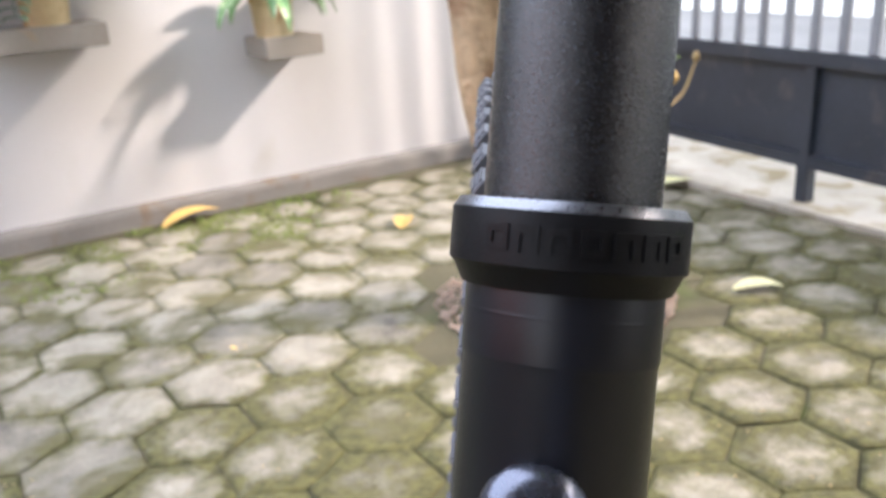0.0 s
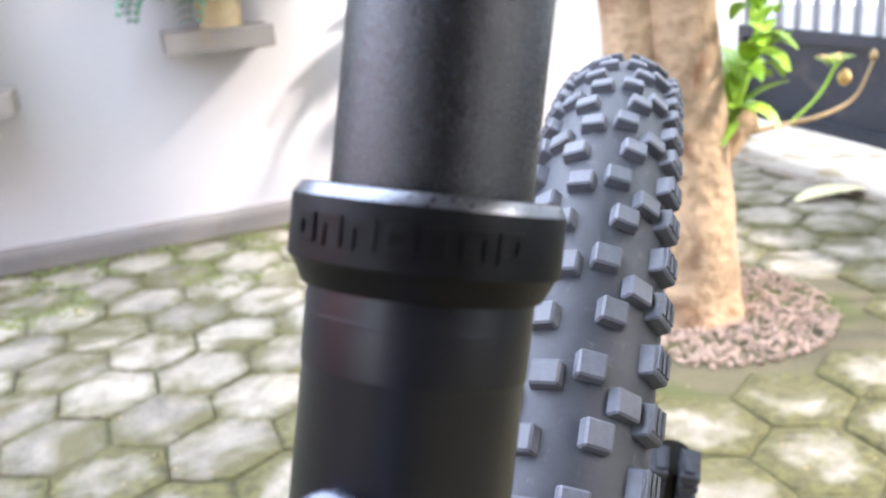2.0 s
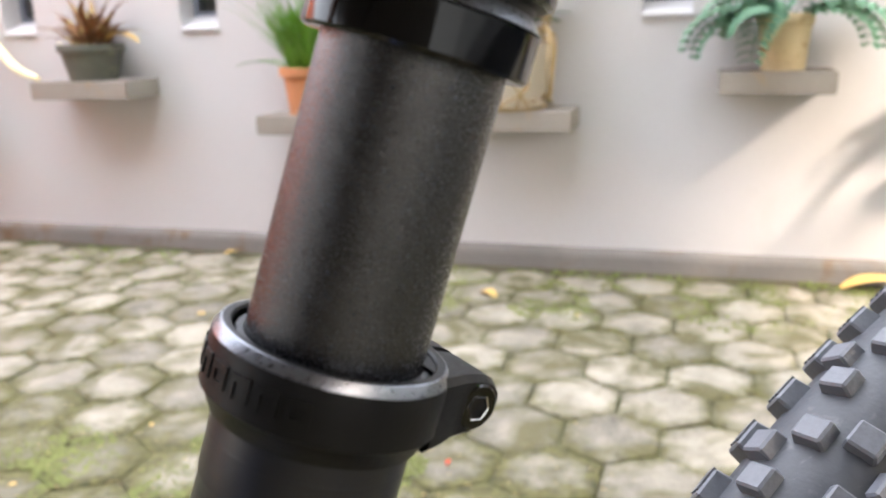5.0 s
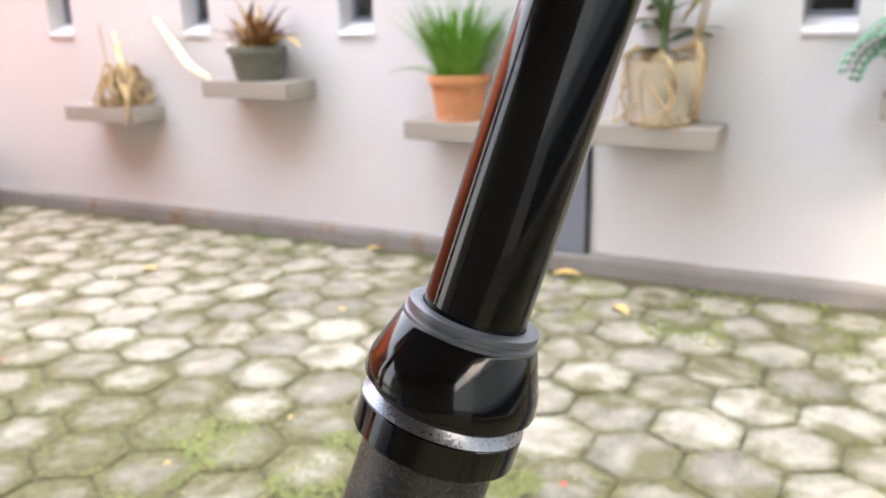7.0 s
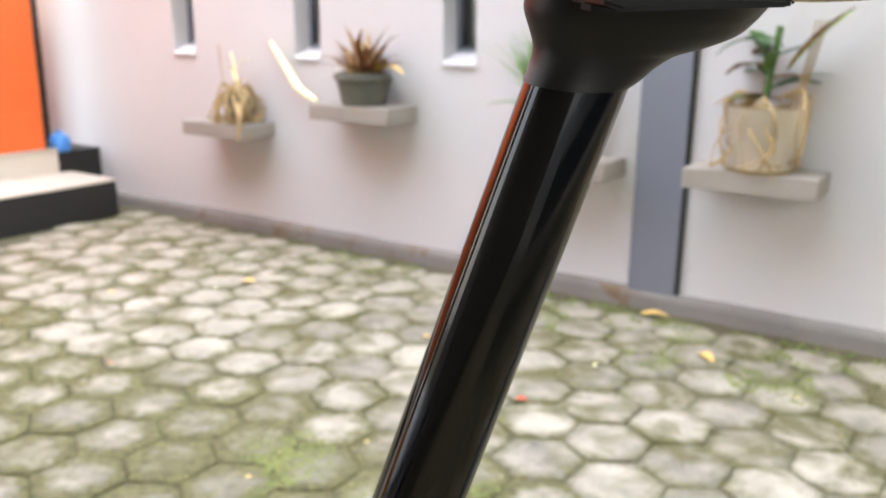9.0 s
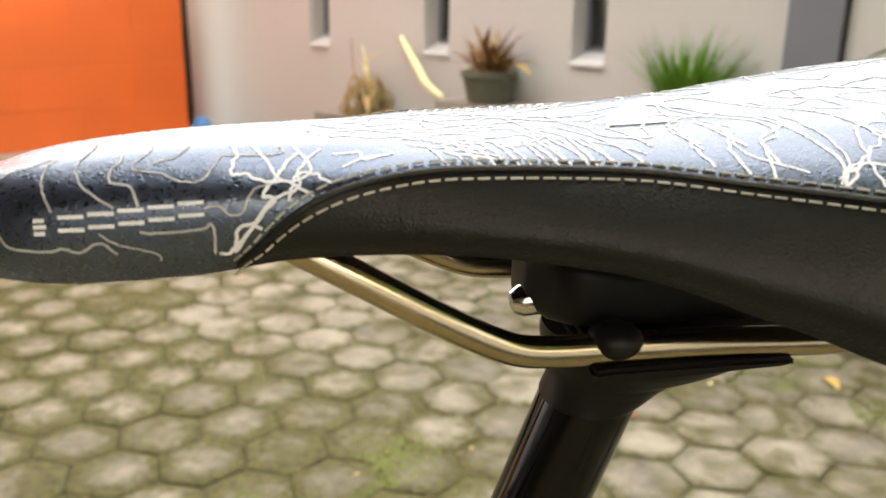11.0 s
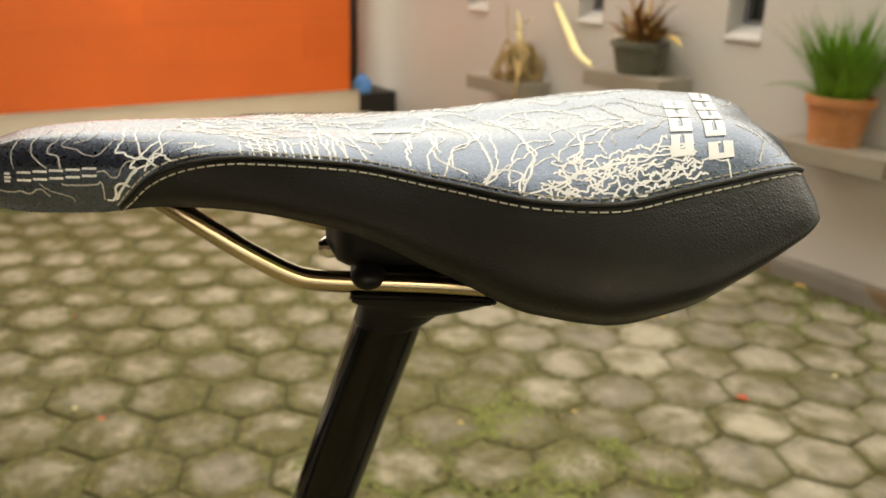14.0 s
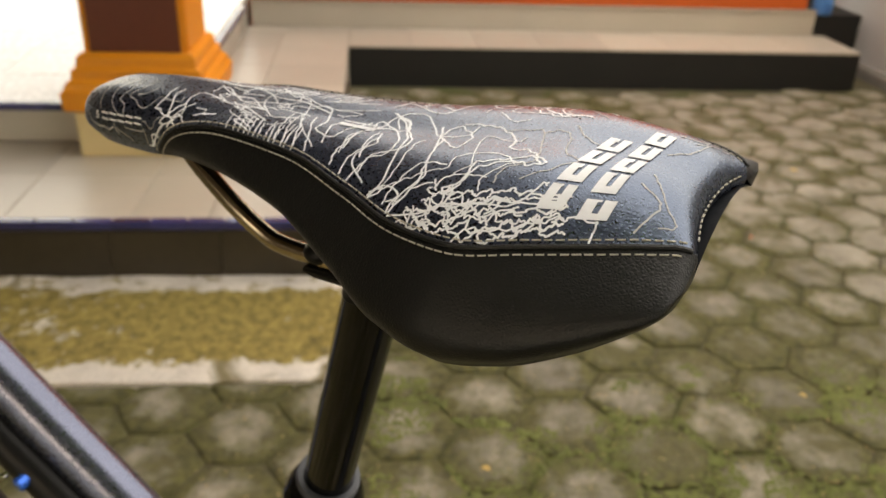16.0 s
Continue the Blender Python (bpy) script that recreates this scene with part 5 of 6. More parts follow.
def ribbon(bm, pts, width, fan=True):
    """A flat printed stroke along places (u, v) of the cover."""
    width *= 1.22
    q = [skin(min(max(p[0], -0.066), 0.193), min(max(p[1] * (spread(p[0]) if fan else 1.0), -0.985), 0.985)) for p in pts]
    rows = []
    for i, (p, n) in enumerate(q):
        d = q[min(i + 1, len(q) - 1)][0] - q[max(i - 1, 0)][0]
        if d.length < 1e-7:
            continue
        if n.z < -0.3 or p.z < 0.27:
            n = -n if n.z < 0 else n
        s = d.cross(n).normalized() * width / 2
        o = n * 0.00013
        rows.append((bm.verts.new(p + s + o), bm.verts.new(p - s + o)))
    for a, b in zip(rows, rows[1:]):
        bm.faces.new((a[0], a[1], b[1], b[0]))


def drawn(strokes, width, material, name, label, wobble):
    """Strokes through given places (u in millimetres, v), rounded and slightly unsteady."""
    bm = bmesh.new()
    for k, st in enumerate(strokes):
        pts = curve_points([(u / 1000, v * 0.035, 0) for u, v in st], 9)
        out = []
        for i, p in enumerate(pts):
            w = wobble * min(1.0, i / 4, (len(pts) - 1 - i) / 4)
            out.append((p.x + w * noise.noise((i * 0.31, k * 7.7, 0)), p.y / 0.035 + w / 0.035 * noise.noise((i * 0.31, k * 7.7, 5))))
        ribbon(bm, out, width * rl.uniform(0.85, 1.15), False)
    tagged(hpart(name, bm, material, saddle, label, smooth=False), label, kind="stuff")


# contour lines round the nose
NOSE_LINES = (
    ((-63.1, -0.36), (-55.9, -0.34), (-53, -0.25), (-47.9, -0.21), (-45, -0.15)),
    ((-43.6, -0.53), (-45, -0.44), (-45.7, -0.35), (-45, -0.21), (-43.6, -0.17)),
    ((-32.7, -0.52), (-37, -0.44), (-39.2, -0.36), (-39.9, -0.26), (-38.5, -0.16), (-37.7, 0.03)),
    ((-28.3, -0.52), (-29.8, -0.42), (-33.4, -0.39), (-33.4, -0.32), (-31.9, -0.25), (-32.7, -0.07)),
    ((-26.9, 0), (-26.9, -0.2), (-29.8, -0.32), (-24.7, -0.36), (-20.3, -0.41), (-16.7, -0.4), (-14.5, -0.32), (-12.4, -0.28), (-2.9, -0.43), (-2.9, -0.32)),
    ((-26.1, -0.3), (-21.8, -0.26), (-19.6, -0.17)),
)
CHIN_LINES = (
    ((-61, -0.63), (-56.6, -0.6), (-53.7, -0.61), (-51.5, -0.68), (-45, -0.7), (-42.1, -0.69), (-39.2, -0.71), (-35.6, -0.67), (-32.7, -0.73)),
    ((-35.6, -0.63), (-32.7, -0.68), (-29.8, -0.7), (-25.4, -0.75), (-25.4, -0.83)),
    ((-28.3, -0.63), (-24.7, -0.64), (-17.4, -0.63), (-15.3, -0.63), (-15.3, -0.85)),
    ((-16.7, -0.54), (-13.8, -0.54), (-10.2, -0.65), (-8.7, -0.61), (-7.3, -0.59), (-4.4, -0.64)),
)
# knot of lines where the seam turns down behind the nose
KNOT_LINES = (
    ((-13.1, -0.06), (-10.9, -0.28), (-11.6, -0.36), (-11.6, -0.41), (-9.4, -0.45), (-5.8, -0.59), (-1.5, -0.7), (2.2, -0.89)),
    ((-12.4, -0.92), (-10.9, -0.83), (-6.5, -0.77), (-3.6, -0.76), (-0, -0.79), (0.7, -0.65), (2.9, -0.55), (5.1, -0.48)),
    ((-14.5, -0.78), (-11.6, -0.79), (-8, -0.79), (-4.4, -0.77), (-5.8, -0.67), (-3.6, -0.61), (-1.5, -0.53), (0.7, -0.48)),
    ((-11.6, -0.83), (-10.9, -0.71), (-8.7, -0.76), (-6.5, -0.88)),
    ((-1.5, -0.86), (-0.7, -0.75), (0.7, -0.68), (3.6, -0.75), (6.5, -0.89)),
    ((-8.7, -0.08), (-6.5, -0.37), (-1.5, -0.7), (2.9, -0.68), (-0, -0.36), (1.4, -0.11), (16.7, -0.29), (23.9, -0.28), (40.6, -0.57)),
)
# rivers over the middle and their branches down to the seam
RIVERS = (
    ((2.9, -0.01), (5.8, 0.22), (20.3, -0.11), (29, 0.01), (37.7, 0.11), (42.1, 0.25), (48.6, 0.18), (57.3, 0.07)),
    ((79.1, -0.89), (77.6, -0.72), (77.6, -0.49), (78.4, -0.21), (81.3, -0.06)),
    ((84.9, -0.92), (84.2, -0.75), (85.6, -0.55), (87.1, -0.29)),
    ((89.2, -0.93), (90.7, -0.71), (92.1, -0.56), (99.4, -0.39), (96.5, -0.17), (85.6, 0.14), (80.5, 0.27)),
    ((87.8, -0.66), (84.9, -0.45), (84.2, -0.19)),
    ((100.1, -0.93), (103.7, -0.77), (103.7, -0.57), (101.6, -0.3), (103, -0.2)),
    ((111, -0.89), (113.2, -0.72), (115.4, -0.61), (112.5, -0.51), (111, -0.36), (105.9, -0.09)),
    ((55.1, -0.9), (50.8, -0.52), (48.6, -0.09)),
    ((60.2, -0.9), (55.1, -0.52), (51.5, -0.23)),
    ((66, -0.9), (59.5, -0.48), (55.1, -0.12)),
    ((50.8, -0.89), (47.9, -0.56), (45.7, -0.16)),
)
BRANCHES = (
    ((48.6, 0.18), (54.4, 0.22), (60.9, -0.19), (61.7, -0.46), (70.4, -0.52), (72.5, -0.25), (76.2, 0.01)),
    ((79.8, 0.27), (90, 0.07), (89.2, -0.08), (78.4, 0.07), (81.3, -0.2)),
    ((100.8, -0.94), (104.5, -0.83), (102.3, -0.83), (110.3, -0.79), (110.3, -0.96)),
    ((79.1, -0.64), (77.6, -0.28), (81.3, -0.13), (82.7, 0.2), (90, 0.07), (97.2, -0.31), (102.3, -0.76), (100.8, -0.94)),
    ((111, -0.95), (114.6, -0.67), (112.5, -0.52), (108.8, -0.2), (102.3, 0.08)),
    ((105.9, -0.06), (107.4, 0.1), (113.9, 0.03), (116.8, -0.1), (116.1, -0.27), (107.4, -0.12)),
)
# finer lines between the rivers
MIDDLE_LINES = (
    ((100.1, -0.9), (106.7, -0.75), (111.7, -0.65), (116.1, -0.56), (120.4, -0.51), (120.4, -0.38), (126.2, -0.29), (134.2, -0.29), (140, -0.4)),
    ((107.4, -0.92), (107.4, -0.81), (108.8, -0.64), (112.5, -0.49), (119.7, -0.48)),
    ((67.5, -0.8), (53.7, -0.4), (45, 0.27), (34.8, 0.4)),
    ((91.4, -0.83), (91.4, -0.62), (95.8, -0.52), (94.3, -0.27), (86.3, -0.07), (79.8, -0.15)),
    ((95.8, -0.87), (87.1, -0.75), (86.3, -0.56), (88.5, -0.42), (85.6, -0.21)),
    ((88.5, -0.05), (83.4, 0.23), (91.4, 0.29), (103, -0.04), (108.1, -0.09), (114.6, -0.01), (114.6, 0.13)),
    ((124.1, -0.55), (127, -0.44), (122.6, -0.21), (121.2, -0.02), (132, -0.08), (134.2, 0.01)),
    ((121.2, -0.69), (122.6, -0.59), (127.7, -0.54), (134.9, -0.54)),
    ((108.1, -0.89), (112.5, -0.83), (114.6, -0.72), (119.7, -0.65)),
    ((39.9, -0.42), (28.3, -0.01), (29, 0.45), (38.4, 0.46), (47.9, 0.27), (56.6, 0.2)),
    ((134.9, -0.65), (133.5, -0.55), (137.9, -0.4), (141.5, -0.37)),
    ((79.1, -0.71), (76.2, -0.42), (79.8, -0.27)),
    ((69.6, -0.68), (65.3, -0.29), (66, -0.13)),
    ((14.5, 0.18), (18.1, 0.42), (29.7, 0.25), (40.6, 0.26)),
    ((2.2, 0.24), (14.5, 0.01), (22.5, 0.03), (32.6, -0.24)),
    ((119, -0.97), (119, -0.87), (125.5, -0.81), (125.5, -0.68)),
    ((116.1, 0.37), (124.1, 0.23), (129.1, 0.27)),
)
# lines before the tail and on it
UPPER_DELTA = (
    ((108.8, 0.14), (116.8, 0.15), (125.5, 0.08), (131.3, -0.05), (133.5, -0.18), (140, -0.21), (148, -0.36), (143.7, -0.4), (137.9, -0.36), (130.6, -0.45), (128.4, -0.55), (127.7, -0.67), (127, -0.79)),
    ((120.4, -1), (121.2, -0.93), (126.2, -0.91), (123.3, -0.84), (130.6, -0.75), (140.8, -0.75), (153.8, -0.73)),
    ((111, -0.97), (127.7, -0.79), (136.4, -0.71), (145.8, -0.71)),
    ((126.2, -0.74), (124.1, -0.67), (128.4, -0.59), (128.4, -0.42), (134.9, -0.35), (142.9, -0.29), (147.3, -0.39)),
    ((127.7, -0.79), (134.2, -0.75), (139.3, -0.69), (148, -0.71), (151.6, -0.59), (153.1, -0.56)),
    ((130.6, -0.91), (134.9, -0.8), (142.2, -0.79), (148.7, -0.75)),
    ((134.9, -0.98), (139.3, -0.88), (145.8, -0.9), (153.8, -0.86), (159.6, -0.83), (164, -0.81), (169.8, -0.85), (169.8, -0.98)),
)
TAIL_LINES = (
    ((124.1, 0.08), (133.5, 0.12), (137.1, 0.11), (140.8, -0.09), (144.4, -0.33), (137.9, -0.45), (137.9, -0.58)),
    ((137.9, 0.09), (142.2, 0.13), (147.3, 0.06), (150.9, -0.2), (156, -0.27), (152.4, -0.41), (144.4, -0.54)),
    ((145.8, 0.22), (153.8, 0.03), (160.3, 0)),
    ((177, -0.28), (181.4, -0.44), (185.7, -0.66), (188.6, -0.81), (184.3, -0.84)),
    ((175.6, -0.44), (182.1, -0.57), (182.8, -0.67), (179.2, -0.9)),
    ((176.3, 0.07), (182.1, 0.26), (183.6, 0.56), (174.1, 0.75), (169.8, 0.68)),
)
for strokes, wid, mt, nm, lb, wob in ((NOSE_LINES, 0.00040, GREY_PRINT, "contour_print", "thin grey contour print", 0.0002), (CHIN_LINES, 0.00036, GREY_PRINT, "contour_print", "thin grey contour print", 0.0002),
                                      (KNOT_LINES, 0.00056, WHITE_PRINT, "line_print", "white map-like line print", 0.0006), (RIVERS, 0.00050, WHITE_PRINT, "line_print", "white map-like line print", 0.0008),
                                      (BRANCHES, 0.00056, WHITE_PRINT, "line_print", "white map-like line print", 0.0010), (MIDDLE_LINES, 0.00044, WHITE_PRINT, "line_print", "white map-like line print", 0.0007), (UPPER_DELTA, 0.00054, WHITE_PRINT, "line_print", "white map-like line print", 0.0014), (TAIL_LINES, 0.00042, GREY_PRINT, "contour_print", "thin grey contour print", 0.0008)):
    drawn(strokes, wid, mt, nm, lb, wob)
    drawn([[(u, -v) for u, v in st if v < -0.3] for st in strokes if sum(v < -0.3 for u, v in st) > 1], wid, mt, nm, lb, wob)
# fringe of short strokes up the flank, and small lines between the rivers
fringe, between = [], []
for k in range(13):
    u = 29.0 + 2.6 * k + rl.uniform(-0.7, 0.7)
    for sg in (-1, 1):
        fringe.append(((u, sg * 0.97), (u - 1.4, sg * (0.80 - 0.05 * rl.random())), (u - 2.6 - rl.random(), sg * (0.62 - 0.16 * rl.random()))))
for k in range(20):
    u, v, a = rl.uniform(6, 62), rl.uniform(-0.70, 0.62), rl.uniform(-1.2, 1.2)
    between.append(tuple((u + 4.2 * q * math.cos(a + 0.4 * rl.uniform(-1, 1) * q), v + 0.10 * q * math.sin(a) + 0.06 * rl.uniform(-1, 1)) for q in range(5)))
drawn(fringe, 0.00046, WHITE_PRINT, "line_print", "white map-like line print", 0.0005)
drawn(between, 0.00042, WHITE_PRINT, "line_print", "white map-like line print", 0.0014)
# dense delta along the rear seam: unsteady lines tied together by short links
delta, links = [], []
for sg in (-1, 1):
    for k in range(6):
        v0, u0, n = 0.955 - 0.055 * k, 114.0 + 2.0 * k + rl.uniform(-1, 2), 22 - k
        delta.append(tuple((u0 + 2.3 * q, sg * min(0.975, v0 + 0.034 * rl.uniform(-1, 1) - 0.0016 * q)) for q in range(n)))
    for k in range(30):
        u, v = rl.uniform(116, 162), rl.uniform(0.62, 0.93)
        links.append(((u, sg * v), (u + rl.uniform(-1.4, 1.8), sg * min(0.97, v + 0.028)), (u + rl.uniform(-2.2, 3.0), sg * min(0.97, v + rl.uniform(0.05, 0.09)))))
drawn(delta, 0.00050, WHITE_PRINT, "line_print", "white map-like line print", 0.0011)
drawn(links, 0.00048, WHITE_PRINT, "line_print", "white map-like line print", 0.0006)


def patch(bm, u0, u1, v0, v1, shear=0.0, n=7, lift=0.0003):
    g = {}
    for i in range(n + 1):
        for j in range(n + 1):
            v = v0 + (v1 - v0) * j / n
            p, nn = skin(u0 + (u1 - u0) * i / n + shear * (v - v0), v)
            g[i, j] = bm.verts.new(p + (nn if nn.z > -0.2 else -nn) * lift)
    for i in range(n):
        for j in range(n):
            bm.faces.new((g[i, j], g[i + 1, j], g[i + 1, j + 1], g[i, j + 1]))


# block mark at the tail, in two rows, as plain slit blocks
for u0, lean, w, v0, wide, count in ((0.1530, 0.0060, 0.0068, -0.76, 0.230, 4), (0.1646, 0.0046, 0.0064, -0.60, 0.250, 4), (0.1640, 0.0046, 0.0078, -0.82, 0.185, 1)):
    for k in range(count):
        a = v0 + wide * k
        b, ua = a + wide * 0.86, u0 + lean * (a - v0)
        bm = bmesh.new()
        patch(bm, ua, ua + w * 0.40, a, b, lean)
        patch(bm, ua + w * 0.60, ua + w, a, b, lean)
        patch(bm, ua + w * 0.40, ua + w * 0.60, a, a + wide * 0.26, lean, 4)
        patch(bm, ua + w * 0.40, ua + w * 0.60, b - wide * (0.10 + 0.12 * (k % 2)), b, lean, 4)
        hpart("block_mark", bm, WHITE_PRINT, saddle, "bold white block mark", smooth=False)
# small block mark on each flank of the nose
for side in (-1, 1):
    for k in range(5):
        u0 = -0.0425 + 0.0053 * k
        bm = bmesh.new()
        a, b = side * (0.545 - 0.010 * k), side * (0.617 - 0.010 * k)
        t = side * 0.016
        patch(bm, u0, u0 + 0.0046, a, a + t * 1.1, 0, 3)
        patch(bm, u0, u0 + 0.0046, b - t * 1.1, b, 0, 3)
        hpart("nose_mark", bm, WHITE_PRINT, saddle, "small white block mark", smooth=False)
    bm = bmesh.new()
    for j in range(3):
        patch(bm, -0.0468, -0.0448 + 0.0003 * (j % 2), side * (0.555 + 0.027 * j), side * (0.573 + 0.027 * j), 0, 3)
    hpart("nose_emblem", bm, WHITE_PRINT, saddle, smooth=False)
bm = bmesh.new()
patch(bm, 0.066, 0.080, -0.20, -0.12, 0.0, 4)
patch(bm, 0.066, 0.080, -0.08, -0.05, 0.0, 4)
hpart("centre_mark", bm, WHITE_PRINT, saddle, smooth=False)

# rails
for side in (-1, 1):
    pts = curve_points([(-0.014, side * 0.010, 0.2830), (-0.004, side * 0.013, 0.2800), (0.010, side * 0.0175, 0.2735), (0.028, side * 0.021, 0.2640), (0.042, side * 0.0222, 0.2572), (0.052, side * 0.0225, 0.2556), (0.066, side * 0.0225, 0.2555), (0.090, side * 0.0225, 0.2552), (0.118, side * 0.0235, 0.2548), (0.138, side * 0.026, 0.2580), (0.158, side * 0.030, 0.2720), (0.166, side * 0.031, 0.2800)], 6)
    hpart("rail", sweep(bmesh.new(), pts, 0.0035, 20), RAIL, saddle, "bronze-coloured metal rail")

# rear wheel
PITCH, CR = 104, 0.0300
bm = bmesh.new()
rings = []
for i in range(148):
    a = i / 148 * math.tau
    ring = []
    for k in range(21):
        b = radians(-152 + 304 * k / 20)
        r = WR + CR * math.cos(b)
        ring.append(bm.verts.new(WHEEL + Vector((r * math.cos(a), CR * 1.02 * math.sin(b), r * math.sin(a)))))
    rings.append(ring)
for a, b in zip(rings, rings[1:] + rings[:1]):
    for k in range(20):
        bm.faces.new((a[k], a[k + 1], b[k + 1], b[k]))
tyre = bpart("tyre", bm, RUBBER, bike, "knobbly black tyre, dusty")


def knob(l, w, h, sipes):
    bm = bmesh.new()
    add_box(bm, -l / 2, l / 2, -w / 2, w / 2, -0.0015, h)
    for v in bm.verts:
        if v.co.z > 0:
            v.co.x = v.co.x * 0.90 + 0.0003
            v.co.y *= 0.88
    bmesh.ops.bevel(bm, geom=[e for e in bm.edges if max(v.co.z for v in e.verts) > 0], offset=0.0008, segments=1, affect="EDGES")
    if sipes:
        for j in range(sipes):
            y = (j + 0.5) / sipes * w * 0.8 - w * 0.4
            add_box(bm, -l * 0.44, l * 0.30, y - w * 0.09, y + w * 0.09, h - 0.0005, h + 0.0007)
    me = bpy.data.meshes.new("knob")
    bm.to_mesh(me)
    bm.free()
    me.materials.append(KNOB)
    return me


CENTRE, CENTRE2, SIDE_KNOB = knob(0.0108, 0.0112, 0.0042, 0), knob(0.0104, 0.0116, 0.0042, 0), knob(0.0128, 0.0122, 0.0052, 3)
for i in range(PITCH):
    odd = i % 2
    for b, ph, me in ((-13 - 9 * odd, 0.0, CENTRE), (13 + 9 * odd, 0.22, CENTRE2), (-60, 0.50, SIDE_KNOB), (60, 0.50, SIDE_KNOB)) + (((-38, 0.42, CENTRE2), (38, 0.62, CENTRE)) if odd == 0 else ()):
        a, bb = (i + ph) / PITCH * math.tau, radians(b)
        er = Vector((math.cos(a), 0, math.sin(a)))
        et = Vector((-math.sin(a), 0, math.cos(a)))
        nrm = er * math.cos(bb) + Vector((0, 1, 0)) * math.sin(bb)
        pos = WHEEL + er * (WR + CR * math.cos(bb)) + Vector((0, CR * 1.02 * math.sin(bb), 0)) - BASE
        yv = nrm.cross(et)
        ob = new("knob", me)
        ob.parent = tyre
        ob.matrix_basis = Matrix(((et.x, yv.x, nrm.x, pos.x), (et.y, yv.y, nrm.y, pos.y), (et.z, yv.z, nrm.z, pos.z), (0, 0, 0, 1)))
bm = bmesh.new()
rings = []
for i in range(120):
    a = i / 120 * math.tau
    rings.append([bm.verts.new(WHEEL + Vector((r * math.cos(a), y, r * math.sin(a)))) for r, y in ((0.336, -0.0145), (0.328, -0.0150), (0.314, -0.009), (0.310, 0), (0.314, 0.009), (0.328, 0.0150), (0.336, 0.0145))])
for a, b in zip(rings, rings[1:] + rings[:1]):
    for k in range(6):
        bm.faces.new((a[k], a[k + 1], b[k + 1], b[k]))
rim = bpart("rim", bm, FRAME, bike, "black wheel rim")
for k in range(32):
    a = k / 32 * math.tau
    s = -1 if k % 2 else 1
    h = a + (0.9 if (k // 2) % 2 else -0.9)
    bpart("spoke", sweep(bmesh.new(), [WHEEL + Vector((0.312 * math.cos(a), s * 0.002, 0.312 * math.sin(a))), WHEEL + Vector((0.028 * math.cos(h), s * 0.028, 0.028 * math.sin(h)))], 0.001, 6), CHROME, rim)
bpart("hub", lathe(bmesh.new(), [(0.006, -0.07), (0.010, -0.066), (0.010, -0.04), (0.030, -0.032), (0.030, -0.027), (0.016, -0.022), (0.016, 0.022), (0.030, 0.027), (0.030, 0.032), (0.010, 0.04), (0.010, 0.066), (0.006, 0.07)], 32, Matrix.Translation(WHEEL) @ Matrix.Rotation(radians(90), 4, "X")), BLACK_PLASTIC)
for side in (-1, 1):
    bpart("seat_stay", sweep(bmesh.new(), curve_points([(0.004, side * 0.012, -0.020), (0.06, side * 0.046, -0.10), (0.20, side * 0.058, -0.20), (0.380, side * 0.070, -0.314)], 6), 0.0085, 16), FRAME)
    bpart("chain_stay", sweep(bmesh.new(), curve_points([(-0.125, side * 0.018, -0.40), (0.0, side * 0.046, -0.392), (0.20, side * 0.056, -0.36), (0.380, side * 0.070, -0.324)], 6), 0.0095, 16), FRAME)
bpart("bottom_bracket", lathe(bmesh.new(), [(0.0, -0.037), (0.021, -0.037), (0.021, 0.037), (0.0, 0.037)], 32, Matrix.Translation((-0.126, 0, -0.402)) @ Matrix.Rotation(radians(90), 4, "X")), FRAME)

# finned brake caliper on the left-hand dropout
CAL = Matrix.Translation((0.428, -0.078, -0.222)) @ Matrix.Rotation(radians(-20), 4, "Y")
caliper = bpart("brake_caliper", sweep(bmesh.new(), [CAL @ Vector((0.022, 0, -0.040)), CAL @ Vector((0.020, 0, 0.004))], [0.017, 0.015], 20), BLACK_PLASTIC, bike, "black finned disc brake caliper")
for k in range(5):
    for sy in (-1, 1):
        bm = box(-0.010, 0.014, sy * 0.0105 - 0.0065, sy * 0.0105 + 0.0065, -0.028 + 0.0115 * k, -0.0215 + 0.0115 * k, bevel=0.0008)
        bmesh.ops.transform(bm, matrix=CAL, verts=bm.verts)
        bpart("fin", bm, RUBBER, caliper)
for sy in (-1, 1):
    bm = box(-0.008, 0.012, sy * 0.0095 - 0.0045, sy * 0.0095 + 0.0045, -0.034, 0.026, bevel=0.0015)
    bmesh.ops.transform(bm, matrix=CAL, verts=bm.verts)
    bpart("pad_carrier", bm, RUBBER, caliper)

# ---------------------------------------------------------------- tiles, cladding and paving stones, piece by piece


def piece(name, me, parent, place, turn=0.0, tilt=(0.0, 0.0)):
    ob = new(name, me)
    ob.parent = parent
    ob.matrix_basis = Matrix.Translation(place) @ Euler((tilt[0], tilt[1], turn)).to_matrix().to_4x4()
    return ob


